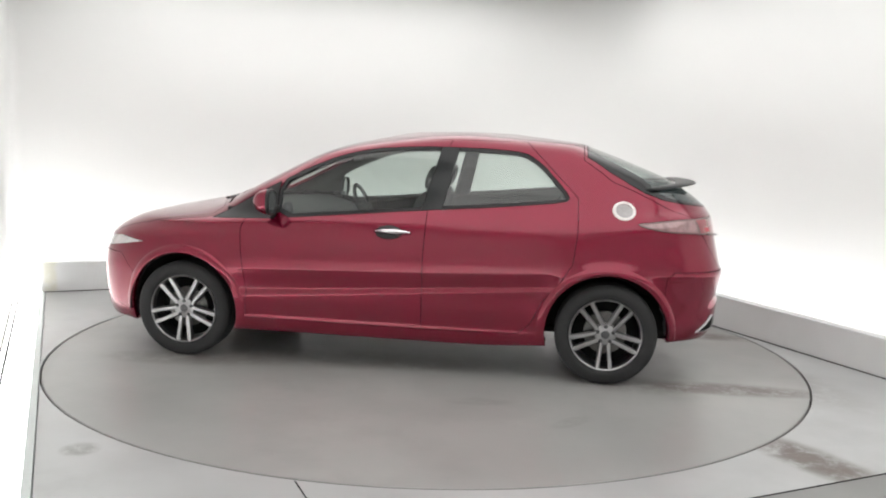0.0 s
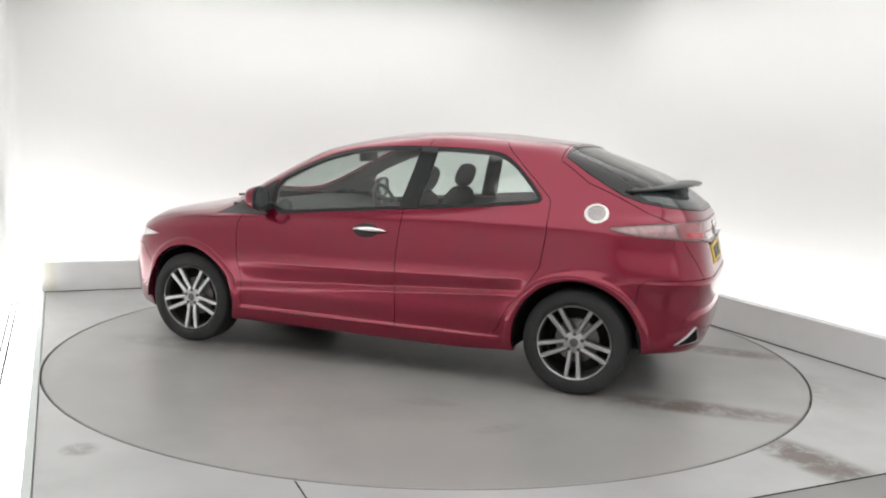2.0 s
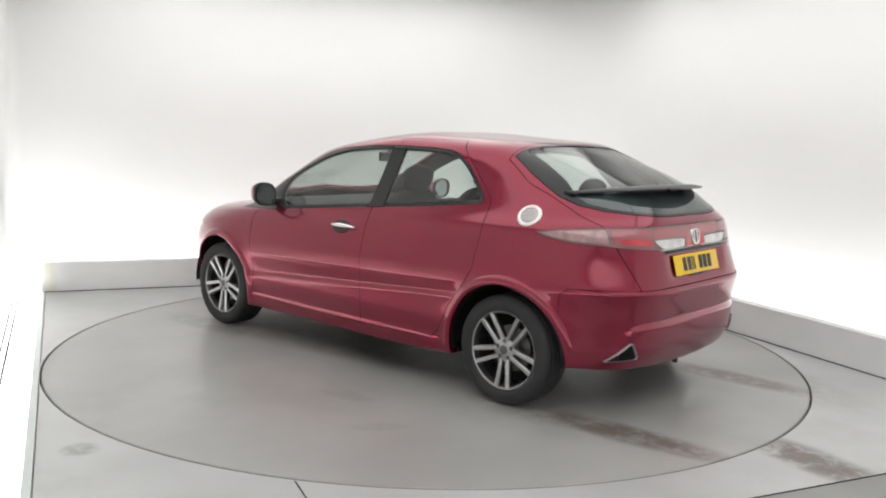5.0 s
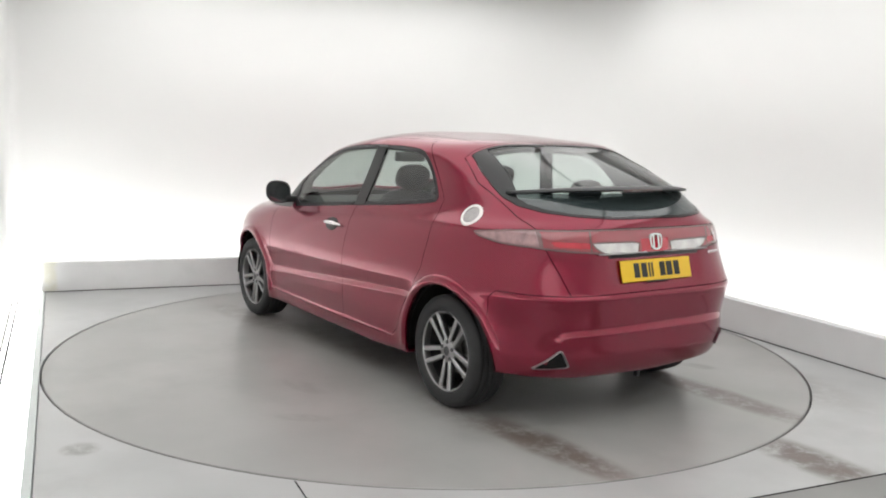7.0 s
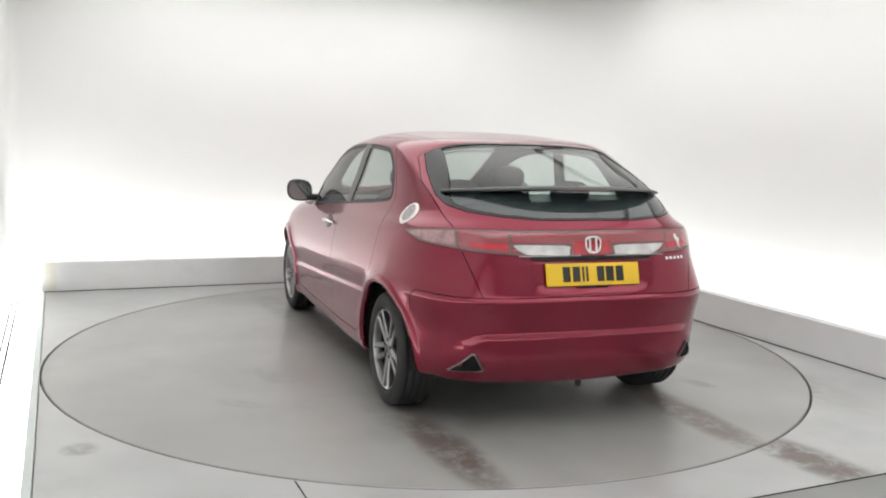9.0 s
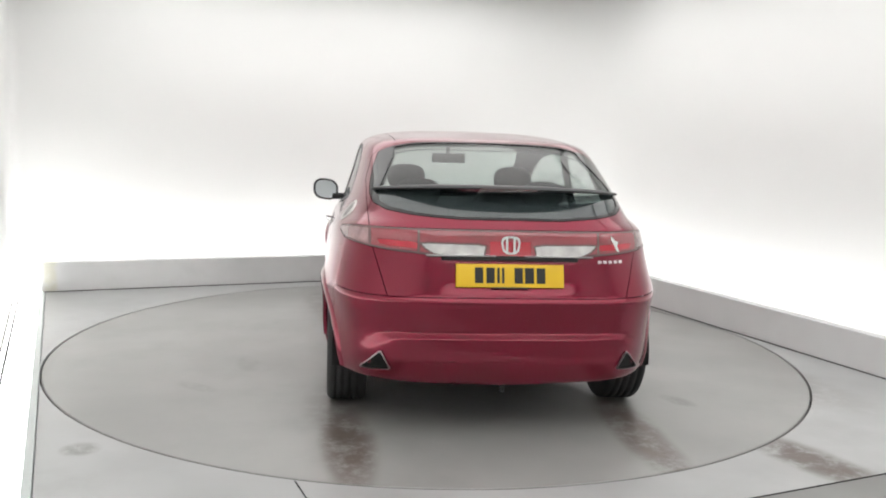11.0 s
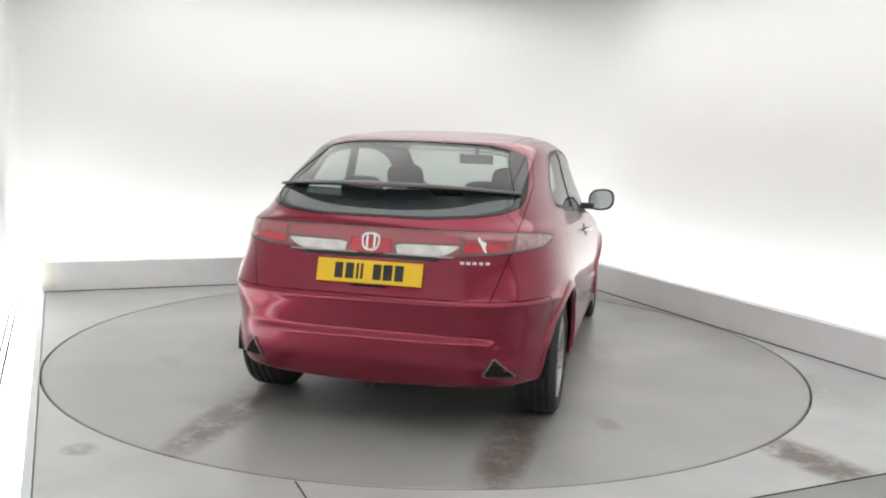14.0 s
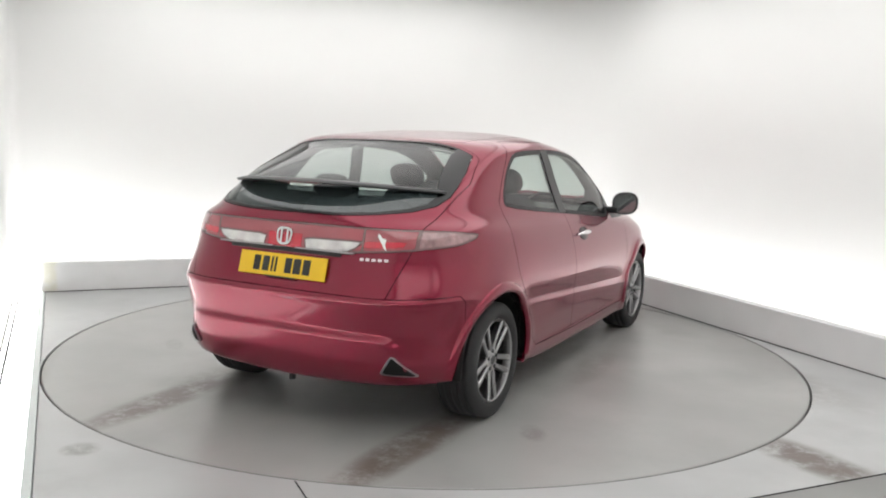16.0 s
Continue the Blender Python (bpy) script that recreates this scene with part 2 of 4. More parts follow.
def studio_walls():
    bm = bmesh.new()
    inner, outer = rounded(WALL_U0, WALL_U1, WALL_V0, WALL_V1, (1.0, 0.10, 0.3, 0.6)), rounded(WALL_U0 - 0.12, WALL_U1 + 0.12, WALL_V0 - 0.12, WALL_V1 + 0.12, (1.12, 0.22, 0.42, 0.72))
    rows = [[bm.verts.new((x, y, z)) for x, y in ring] for ring, z in ((inner, -0.3), (inner, WALL_H), (outer, WALL_H), (outer, -0.3))]
    for a, b in zip(rows, rows[1:] + rows[:1]):
        for i in range(len(inner)):
            j = (i + 1) % len(inner)
            bm.faces.new((a[i], b[i], b[j], a[j]))
    bmesh.ops.recalc_face_normals(bm, faces=bm.faces)
    ob = part("wall_backdrop", bm, M_WALL)
    ob.matrix_basis = STUDIO
    tagged(ob, "seamless white studio backdrop wall with rounded corners", "wall", kind="structure")

    bm = bmesh.new()
    box(bm, WALL_U0 - 0.12, WALL_U1 + 0.12, WALL_V0 - 0.12, WALL_V1 + 0.12, WALL_H + 0.002, WALL_H + 0.12)
    ob = part("ceiling", bm, M_WALL, smooth=False)
    ob.matrix_basis = STUDIO
    tagged(ob, "plain white studio ceiling", "ceiling", kind="structure")

    for u0, u1, v0, v1 in ((-2.3, 2.45, 2.15, 3.00), (1.75, 2.86, -5.6, 2.05), (-2.3, 1.60, -5.6, 2.05)):
        bm = bmesh.new()
        outline = rounded(u0, u1, v0, v1, (0.45,) * 4)
        low, high = [bm.verts.new((x, y, WALL_H - 0.08)) for x, y in outline], [bm.verts.new((x, y, WALL_H)) for x, y in outline]
        bm.faces.new(low[::-1])
        for k in range(len(low)):
            bm.faces.new((low[k], low[(k + 1) % len(low)], high[(k + 1) % len(low)], high[k]))
        bmesh.ops.recalc_face_normals(bm, faces=bm.faces)
        ob = new("ceiling_light")
        ob.matrix_basis = STUDIO
        part("diffuser", bm, M_SOFT, ob, "glowing white diffuser", smooth=False)
        bm = bmesh.new()
        out, rim = rounded(u0 - 0.012, u1 + 0.012, v0 - 0.012, v1 + 0.012, (0.462,) * 4), rounded(u0 - 0.002, u1 + 0.002, v0 - 0.002, v1 + 0.002, (0.452,) * 4)
        rows = [[bm.verts.new((x, y, z)) for x, y in o] for o, z in ((rim, WALL_H - 0.002), (rim, WALL_H - 0.05), (out, WALL_H - 0.05), (out, WALL_H - 0.002))]
        for a, b in zip(rows, rows[1:]):
            for k in range(len(out)):
                bm.faces.new((a[k], a[(k + 1) % len(out)], b[(k + 1) % len(out)], b[k]))
        bmesh.ops.recalc_face_normals(bm, faces=bm.faces)
        part("frame", bm, M_KERB, ob, "slim white frame", smooth=False)
        tagged(ob, "large glowing white softbox light under the ceiling", "light", "softboxes under the ceiling")


def studio_floor():
    # platform with a round hole for the turntable
    bm = bmesh.new()
    n = 192
    hole = TABLE_R + 0.014
    rings = []
    for z_ring in (0.0,):
        inner, outer = [], []
        for i in range(n):
            a = 2 * math.pi * i / n
            c, s = math.cos(a), math.sin(a)
            k = min((U1 if c > 0 else U0) / c if abs(c) > 1e-6 else 99, (V1 if s > 0 else V0) / s if abs(s) > 1e-6 else 99)
            inner.append(bm.verts.new((hole * c, hole * s, 0)))
            outer.append(bm.verts.new((max(k, hole + 0.004) * c, max(k, hole + 0.004) * s, 0)))
        rings.append((inner, outer))
    inner, outer = rings[0]
    low = [bm.verts.new((v.co.x, v.co.y, -0.06)) for v in inner]
    for i in range(n):
        j = (i + 1) % n
        bm.faces.new((inner[i], outer[i], outer[j], inner[j]))
        bm.faces.new((low[i], inner[i], inner[j], low[j]))
    for su, sv in ((U1, V1), (U0, V1), (U0, V0), (U1, V0)):      # square corners
        near = sorted(outer, key=lambda v: (v.co.x - su) ** 2 + (v.co.y - sv) ** 2)[0]
        near.co = (su, sv, 0)
    ob = part("floor", bm, M_FLOOR, smooth=False)
    m = STUDIO.copy()
    ob.data.transform(m)
    tagged(ob, "worn light grey painted platform floor with brown stains", "floor", kind="structure")

    bm = bmesh.new()
    box(bm, U0, U1, WALL_V0 + 0.40, V0 - 0.012, -0.06, 0.0)
    ob = part("floor_front", bm, M_OUTER, smooth=False)
    ob.data.transform(m)
    tagged(ob, "light grey painted studio floor before the platform", "floor", kind="structure")

    bm = bmesh.new()
    box(bm, WALL_U0 - 0.1, WALL_U1 + 0.1, WALL_V0 - 0.1, WALL_V1 + 0.1, -0.34, -0.28)
    ob = part("ground", bm, M_PIT, smooth=False)
    ob.data.transform(m)
    tagged(ob, "dark concrete slab under the platform", "ground", kind="structure")

    bm = bmesh.new()
    box(bm, U0 - 0.045, U0 - 0.004, WALL_V0, V1 + 0.01, -0.05, 0.006, 0.004)
    ob = part("trim", bm, M_EDGE, smooth=False)
    ob.data.transform(m)
    tagged(ob, "pale metal edge strip along the platform", "trim", kind="structure")


def floor_joint(u, v0, v1):
    bm = bmesh.new()
    box(bm, u - 0.003, u + 0.003, v0, v1, -0.01, 0.0015)
    ob = part("floor_joint", bm, M_PIT, smooth=False)
    ob.data.transform(STUDIO)
    return tagged(ob, "thin dark sealed joint in the platform floor", "floor joint", kind="structure")


def low_wall(name, u0, u1, v0, v1, label):
    bm = bmesh.new()
    box(bm, u0, u1, v0, v1, -0.2, 0.255, 0.006)
    ob = part(name, bm, M_KERB_BACK if name == "wall_low_back" else M_KERB, smooth=False)
    ob.matrix_basis = STUDIO
    return tagged(ob, label, "low wall", "low walls round the platform", "structure")


def trough_light(u0, u1, v0, v1):
    bm = bmesh.new()
    ob = new("trough_light")
    ob.matrix_basis = STUDIO
    box(bm, u0 + 0.006, u1 - 0.006, v0 + 0.006, v1 - 0.006, -0.10, -0.06, 0.005)
    part("diffuser", bm, M_GLOW, ob, "glowing white diffuser", smooth=False)
    bm = bmesh.new()
    for a in ((u0, u1, v0, v1, -0.14, -0.102), (u0, u0 + 0.004, v0, v1, -0.102, -0.065), (u1 - 0.004, u1, v0, v1, -0.102, -0.065)):
        box(bm, *a)
    part("housing", bm, M_KERB, ob, "white metal tray", smooth=False)
    return tagged(ob, "hidden white strip light shining up the backdrop", "light", "strip lights behind the platform")


def turntable():
    bm = bmesh.new()
    n, rad = 192, TABLE_R
    prev = None
    for r, z in ((0.6, 0), (1.4, 0), (rad - 0.004, 0), (rad, -0.004), (rad, -0.06)):
        ring = [bm.verts.new((r * math.cos(2 * math.pi * i / n), r * math.sin(2 * math.pi * i / n), z)) for i in range(n)]
        if prev is None:
            bm.faces.new(ring)
        else:
            for i in range(n):
                bm.faces.new((prev[i], ring[i], ring[(i + 1) % n], prev[(i + 1) % n]))
        prev = ring
    bmesh.ops.recalc_face_normals(bm, faces=bm.faces)
    disc = tagged(new("turntable"), "round grey painted turntable with brown tyre tracks", "turntable")
    part("deck", bm, M_TABLE, disc, "grey painted deck with brown tyre tracks", smooth=False)
    bm = bmesh.new()
    lathe(bm, [(rad + 0.001, -0.05), (rad + 0.001, -0.003), (rad + 0.003, -0.002), (rad + 0.005, -0.004), (rad + 0.005, -0.05)], n)
    bmesh.ops.rotate(bm, cent=(0, 0, 0), matrix=Matrix.Rotation(radians(90), 3, "X"), verts=bm.verts)
    for v in bm.verts:
        v.co.z = -abs(v.co.z)
    part("edge_ring", bm, M_STEEL, disc, "thin steel edge ring")
    return disc


studio_walls()
studio_floor()
low_wall("wall_low_back", U0 - 0.03, U1 + 0.10, V1 + 0.003, V1 + 0.09, "low white wall behind the platform")
low_wall("wall_low_side", U1 + 0.003, U1 + 0.09, WALL_V0 + 0.5, V1, "low white wall along the platform's side")
trough_light(U0 - 0.2, U1 + 0.35, V1 + 0.2, V1 + 0.42)
trough_light(U1 + 0.2, U1 + 0.42, WALL_V0 + 0.5, V1 + 0.15)
trough_light(U0 + 0.1, U1 - 0.1, WALL_V0 + 0.06, WALL_V0 + 0.34)
trough_light(WALL_U0 + 0.010, U0 - 0.047, WALL_V0 + 0.5, V1 + 0.5)
floor_joint(-1.45, -2.76, -1.985)
bm = bmesh.new()          # dark gap between the strip light and the wall
box(bm, -2.660, -2.645, WALL_V0 + 0.6, 3.15, -0.070, -0.048)
ob = part("trim", bm, M_SEAL, smooth=False)
ob.matrix_basis = STUDIO
tagged(ob, "thin dark seam along the white light strip", "trim", kind="structure")
for u0, u1, v0, v1 in ((U0 - 0.02, U1 - 0.01, V1 - 0.009, V1 + 0.001), (U1 - 0.009, U1 + 0.001, V0, V1 - 0.012)):      # dark sealed foot of the low walls
    bm = bmesh.new()
    box(bm, u0, u1, v0, v1, -0.01, 0.007)
    ob = part("trim", bm, M_SEAL, smooth=False)
    ob.matrix_basis = STUDIO
    tagged(ob, "thin dark sealed joint at the low wall's foot", "trim", kind="structure")
table = turntable()


# ------------------------------------------------------------ the car body: rings lofted from sill to roof
def pchip(xs, ys, x):
    """Smooth interpolation without overshoot."""
    xs, ys = np.asarray(xs, float), np.asarray(ys, float)
    h, d = np.diff(xs), np.diff(ys) / np.diff(xs)
    m = np.zeros(len(xs))
    for i in range(1, len(xs) - 1):
        if d[i - 1] * d[i] > 0:
            w1, w2 = 2 * h[i] + h[i - 1], h[i] + 2 * h[i - 1]
            m[i] = (w1 + w2) / (w1 / d[i - 1] + w2 / d[i])
    m[0], m[-1] = d[0], d[-1]
    k = np.clip(np.searchsorted(xs, x) - 1, 0, len(h) - 1)
    t = (x - xs[k]) / h[k]
    return ((2 * t ** 3 - 3 * t ** 2 + 1) * ys[k] + (t ** 3 - 2 * t ** 2 + t) * h[k] * m[k]
            + (-2 * t ** 3 + 3 * t ** 2) * ys[k + 1] + (t ** 3 - t ** 2) * h[k] * m[k + 1])


COLS, SUB = 110, 8


def ring(xf, xr, w, zs, nf=3.4, nr=5.0, xm=0.2, xb=None):
    """Half an outline: front centre, round the flank, to the rear centre. zs: height at front centre, front corner, flank, rear corner, rear centre."""
    xb = xm if xb is None else xb
    pts, keys = [], []
    for i in range(401):
        q = i / 400
        if q < 0.5:
            a = math.pi * q
            c, s, n, half = math.cos(a), math.sin(a), nf, xf - xm
        else:
            a = math.pi * (1 - q)
            c, s, n, half = math.cos(a), math.sin(a), nr, xr - xb
        pts.append(((xm if q < 0.5 else xb) + half * abs(c) ** (2 / n), w * abs(s) ** (2 / n)))
    pts = np.array(pts)
    arc = np.concatenate([[0], np.cumsum(np.hypot(*np.diff(pts, axis=0).T))])
    keys = [0, arc[100], arc[200], arc[300], arc[400]]
    u = np.linspace(0, arc[-1], COLS + 1)
    return np.stack([np.interp(u, arc, pts[:, 0]), np.interp(u, arc, pts[:, 1]), pchip(keys, zs, u)], 1)


def body_rings():
    return [
        ring(1.96, -1.89, 0.780, (0.20, 0.20, 0.20, 0.26, 0.25), 3.1, 4.4, xm=0.9, xb=-0.5),
        ring(2.04, -1.955, 0.842, (0.20, 0.20, 0.195, 0.27, 0.25), 3.1, 4.8, xm=0.9, xb=-0.5),
        ring(2.08, -1.996, 0.858, (0.29, 0.28, 0.27, 0.35, 0.34), 3.1, 4.8, xm=0.9, xb=-0.5),
        ring(2.10, -2.012, 0.868, (0.40, 0.44, 0.50, 0.52, 0.49), 3.1, 4.8, xm=0.9, xb=-0.5),
        ring(2.10, -2.032, 0.8815, (0.50, 0.54, 0.60, 0.635, 0.635), 3.1, 4.8, xm=0.9, xb=-0.5),
        ring(2.09, -2.038, 0.885, (0.57, 0.58, 0.635, 0.672, 0.670), 3.1, 4.8, xm=0.9, xb=-0.5),
        ring(2.08, -2.026, 0.8840, (0.63, 0.63, 0.68, 0.700, 0.692), 3.1, 4.8, xm=0.9, xb=-0.5),
        ring(2.04, -1.988, 0.857, (0.70, 0.74, 0.83, 0.86, 0.86), 3.1, 4.4, xm=0.9, xb=-0.5),
        ring(1.86, -1.957, 0.828, (0.845, 0.845, 0.92, 0.985, 1.00), 3.2, 4.6, xm=0.6, xb=-0.4),
        ring(1.28, -1.920, 0.790, (0.985, 0.925, 0.975, 1.06, 1.06), 4.6, 4.2, xm=0.0),
        ring(0.93, -1.730, 0.726, (1.150, 1.10, 1.18, 1.20, 1.195), 6.0, 4.4, xm=0.0),
        ring(0.47, -1.260, 0.664, (1.362, 1.330, 1.382, 1.364, 1.382), 6.0, 5.0, xm=-0.3),
        ring(0.16, -1.130, 0.555, (1.428, 1.416, 1.440, 1.418, 1.420), 3.6, 5.0, xm=-0.4),
        ring(-0.02, -0.85, 0.290, (1.459, 1.459, 1.469, 1.450, 1.452), 2.5, 3.0, xm=-0.4),
        ring(-0.15, -0.70, 0.0, (1.466, 1.469, 1.474, 1.469, 1.466), 2.5, 2.5, xm=-0.4)]


HUB_X, HUB_Z, ARCH_R = 1.3175, 0.303, 0.360


def body_surface():
    net = np.array(body_rings())
    k = np.arange(len(net), dtype=float)
    fine = np.concatenate([np.linspace(i, i + 1, n, endpoint=False) for i, n in enumerate([4, 6, 16, 14] + [SUB] * 9 + [5])] + [[len(net) - 1]])
    surf = np.empty((len(fine), COLS + 1, 3))
    for j in range(COLS + 1):
        for c in range(3):
            surf[:, j, c] = pchip(k, net[:, j, c], fine)
    # flared wheel arches
    for hx in (HUB_X, -HUB_X):
        d = np.hypot(surf[..., 0] - hx, surf[..., 2] - HUB_Z)
        bulge = np.clip(1 - np.abs(d - ARCH_R) / 0.10, 0, 1)
        side = np.clip((surf[..., 1] - 0.6) / 0.15, 0, 1) * np.clip((0.80 - surf[..., 2]) / 0.1, 0, 1)
        surf[..., 1] += 0.016 * bulge * bulge * (3 - 2 * bulge) * side
    # rear bumper: a proud lower lip under an arched crease, a ledge over it
    x, y, z = surf[..., 0], surf[..., 1], surf[..., 2]
    def ease(v):
        v = np.clip(v, 0, 1)
        return v * v * (3 - 2 * v)
    line = 0.520 - 0.12 * ease((y - 0.54) / 0.22)
    tail = ease((-1.62 - x) / 0.14)
    lip = ease((line - z) / 0.032) * ease((z - 0.26) / 0.14) * (1 - 0.8 * ease((y - 0.58) / 0.14))
    move = 0.012 * tail * lip
    surf[..., 0] -= move * np.clip((0.80 - y) / 0.15, 0.25, 1)
    surf[..., 1] += 0.4 * move * np.clip((y - 0.55) / 0.2, 0, 1)
    # shallow recess round the number plate
    dish = np.clip((0.35 - 0.25 * (0.87 - z) - y) / 0.05, 0, 1) * np.clip((z - 0.712) / 0.035, 0, 1) * np.clip((0.882 - z) / 0.012, 0, 1) * (x < -1.7)
    surf[..., 0] += 0.016 * dish
    # sill moulding along the flank
    flank = np.clip((y - 0.6) / 0.15, 0, 1) * np.clip((1.0 - np.abs(x)) / 0.15, 0, 1)
    surf[..., 1] += 0.006 * flank * np.clip((0.30 - z) / 0.02, 0, 1) * np.clip((z - 0.20) / 0.03, 0, 1)
    # rising crease along the doors
    crease = 0.516 - 0.066 * x
    step = np.clip((crease - z) / 0.034, 0, 1)
    surf[..., 1] += 0.010 * step * step * (3 - 2 * step) * np.clip((z - 0.26) / 0.15, 0, 1) * np.clip((y - 0.6) / 0.15, 0, 1) * np.clip((1.02 - np.abs(x)) / 0.12, 0, 1)
    bm = bmesh.new()
    left, right = [], []
    for r in range(len(fine)):
        lrow, rrow = [], []
        for j in range(COLS + 1):
            x, y, z = surf[r, j]
            v = bm.verts.new((x, max(y, 0), z))
            lrow.append(v)
            rrow.append(v if y < 1e-6 else bm.verts.new((x, -y, z)))
        left.append(lrow)
        right.append(rrow)
    for r in range(len(fine) - 1):
        for j in range(COLS):
            for side, grid in ((1, left), (-1, right)):
                q = [grid[r][j], grid[r][j + 1], grid[r + 1][j + 1], grid[r + 1][j]]
                q = list(dict.fromkeys(q if side > 0 else q[::-1]))
                if len(q) >= 3:
                    try:
                        bm.faces.new(q)
                    except ValueError:
                        pass
    bmesh.ops.remove_doubles(bm, verts=bm.verts, dist=1e-5)
    bmesh.ops.recalc_face_normals(bm, faces=bm.faces)
    return bm


def inside(poly, a, b):
    hit = False
    for (x0, y0), (x1, y1) in zip(poly, poly[1:] + poly[:1]):
        if (y0 > b) != (y1 > b) and a < (x1 - x0) * (b - y0) / (y1 - y0) + x0:
            hit = not hit
    return hit


def round_poly(poly, cut=0.25, times=2):
    """Chaikin corner cutting."""
    for _ in range(times):
        out = []
        for (x0, y0), (x1, y1) in zip(poly, poly[1:] + poly[:1]):
            out += [(x0 + cut * (x1 - x0), y0 + cut * (y1 - y0)), (x1 - cut * (x1 - x0), y1 - cut * (y1 - y0))]
        poly = out
    return poly


def score(bm, poly, axes, keep, closed=True):
    """Cuts the faces along the edges of a polygon seen along the third axis."""
    i, j = axes
    third = 3 - i - j
    ends = list(zip(poly, poly[1:] + poly[:1])) if closed else list(zip(poly, poly[1:]))
    pool = [f for f in bm.faces if keep(f.calc_center_median())]
    for (a0, b0), (a1, b1) in ends:
        lo_a, hi_a, lo_b, hi_b = min(a0, a1) - 1e-4, max(a0, a1) + 1e-4, min(b0, b1) - 1e-4, max(b0, b1) + 1e-4
        faces = []
        for f in pool:
            if not f.is_valid:
                continue
            va, vb = [v.co[i] for v in f.verts], [v.co[j] for v in f.verts]
            if max(va) > lo_a and min(va) < hi_a and max(vb) > lo_b and min(vb) < hi_b:
                faces.append(f)
        if not faces:
            continue
        no = Vector((0, 0, 0))
        no[i], no[j] = b1 - b0, a0 - a1
        co = Vector((0, 0, 0))
        co[i], co[j] = a0, b0
        if no.length < 1e-7:
            continue
        geom = list({e for f in faces for e in f.edges} | {v for f in faces for v in f.verts}) + faces
        out = bmesh.ops.bisect_plane(bm, geom=geom, plane_co=co, plane_no=no.normalized(), dist=2e-4)
        new_faces = [g for g in out["geom"] if isinstance(g, bmesh.types.BMFace)]
        pool = list({f for f in pool if f.is_valid} | {f for f in new_faces if f.is_valid})


def offset_poly(poly, d):
    """Moves a closed outline inwards by d."""
    area = sum(x0 * y1 - x1 * y0 for (x0, y0), (x1, y1) in zip(poly, poly[1:] + poly[:1]))
    sgn = 1 if area > 0 else -1
    out = []
    for p0, p1, p2 in zip(poly[-1:] + poly[:-1], poly, poly[1:] + poly[:1]):
        e0, e1 = Vector(p1) - Vector(p0), Vector(p2) - Vector(p1)
        n0, n1 = Vector((-e0.y, e0.x)).normalized() * sgn, Vector((-e1.y, e1.x)).normalized() * sgn
        n = (n0 + n1).normalized()
        k = d / max(0.4, n.dot(n0))
        out.append((p1[0] + n.x * k, p1[1] + n.y * k))
    return out


# outlines on the flank (x, z)
DLO = [(0.73, 0.903), (0.73, 1.125), (0.58, 1.208), (0.36, 1.300), (0.15, 1.350), (-0.06, 1.368), (-0.27, 1.376), (-0.60, 1.373), (-0.79, 1.358),
       (-0.885, 1.302), (-0.965, 1.225), (-1.073, 1.105), (-1.05, 1.073), (-0.66, 1.030), (-0.13, 0.985), (0.30, 0.944)]
MIRROR_BASE = [(1.16, 0.884), (0.732, 0.900), (0.732, 1.128), (0.80, 1.092), (1.00, 0.980)]
PILLAR = [(-0.165, 0.95), (-0.295, 0.95), (-0.405, 1.42), (-0.295, 1.42)]
ARCHES = [[(s * HUB_X + ARCH_R * math.cos(2 * math.pi * i / 40), HUB_Z + ARCH_R * math.sin(2 * math.pi * i / 40)) for i in range(40)] for s in (1, -1)]
FRONT_DOOR = [(0.900, 0.285), (-0.212, 0.275), (-0.212, 0.70), (-0.22, 1.0), (-0.34, 1.42), (0.3, 1.42), (0.90, 0.98), (0.945, 0.83), (0.91, 0.57), (0.893, 0.46)]
REAR_DOOR = [(-0.212, 0.275), (-0.80, 0.285), (-0.865, 0.34), (-0.93, 0.48), (-1.03, 0.60), (-1.105, 0.72), (-1.125, 0.90), (-1.12, 1.10), (-0.80, 1.42), (-0.34, 1.42), (-0.22, 1.0), (-0.212, 0.70)]
LAMP_BAND = [(-1.465, 0.968), (-1.645, 0.990), (-1.78, 1.001), (-1.95, 1.008), (-2.15, 1.010), (-2.15, 0.866), (-1.985, 0.868), (-1.965, 0.892), (-1.90, 0.904), (-1.80, 0.914), (-1.64, 0.922), (-1.50, 0.948)]
HEADLAMP = [(1.60, 0.715), (1.80, 0.738), (1.96, 0.715), (2.04, 0.67), (1.95, 0.655), (1.76, 0.688)]
BUMPER_REAR_TOP = [(-1.62, 0.20), (-1.64, 0.50), (-1.655, 0.655), (-1.70, 0.694), (-2.2, 0.690), (-2.2, 0.1)]
BUMPER_FRONT_TOP = [(1.62, 0.15), (1.66, 0.50), (1.78, 0.63), (2.3, 0.63), (2.3, 0.1)]
# outlines seen from behind (y, z)
GLASS_FRONT, PANE_FRONT = -1.165, -1.182
def mirrored(half):
    """An outline given by its left half, top to bottom, seen from behind."""
    return half + [(-y, z) for y, z in reversed(half)]


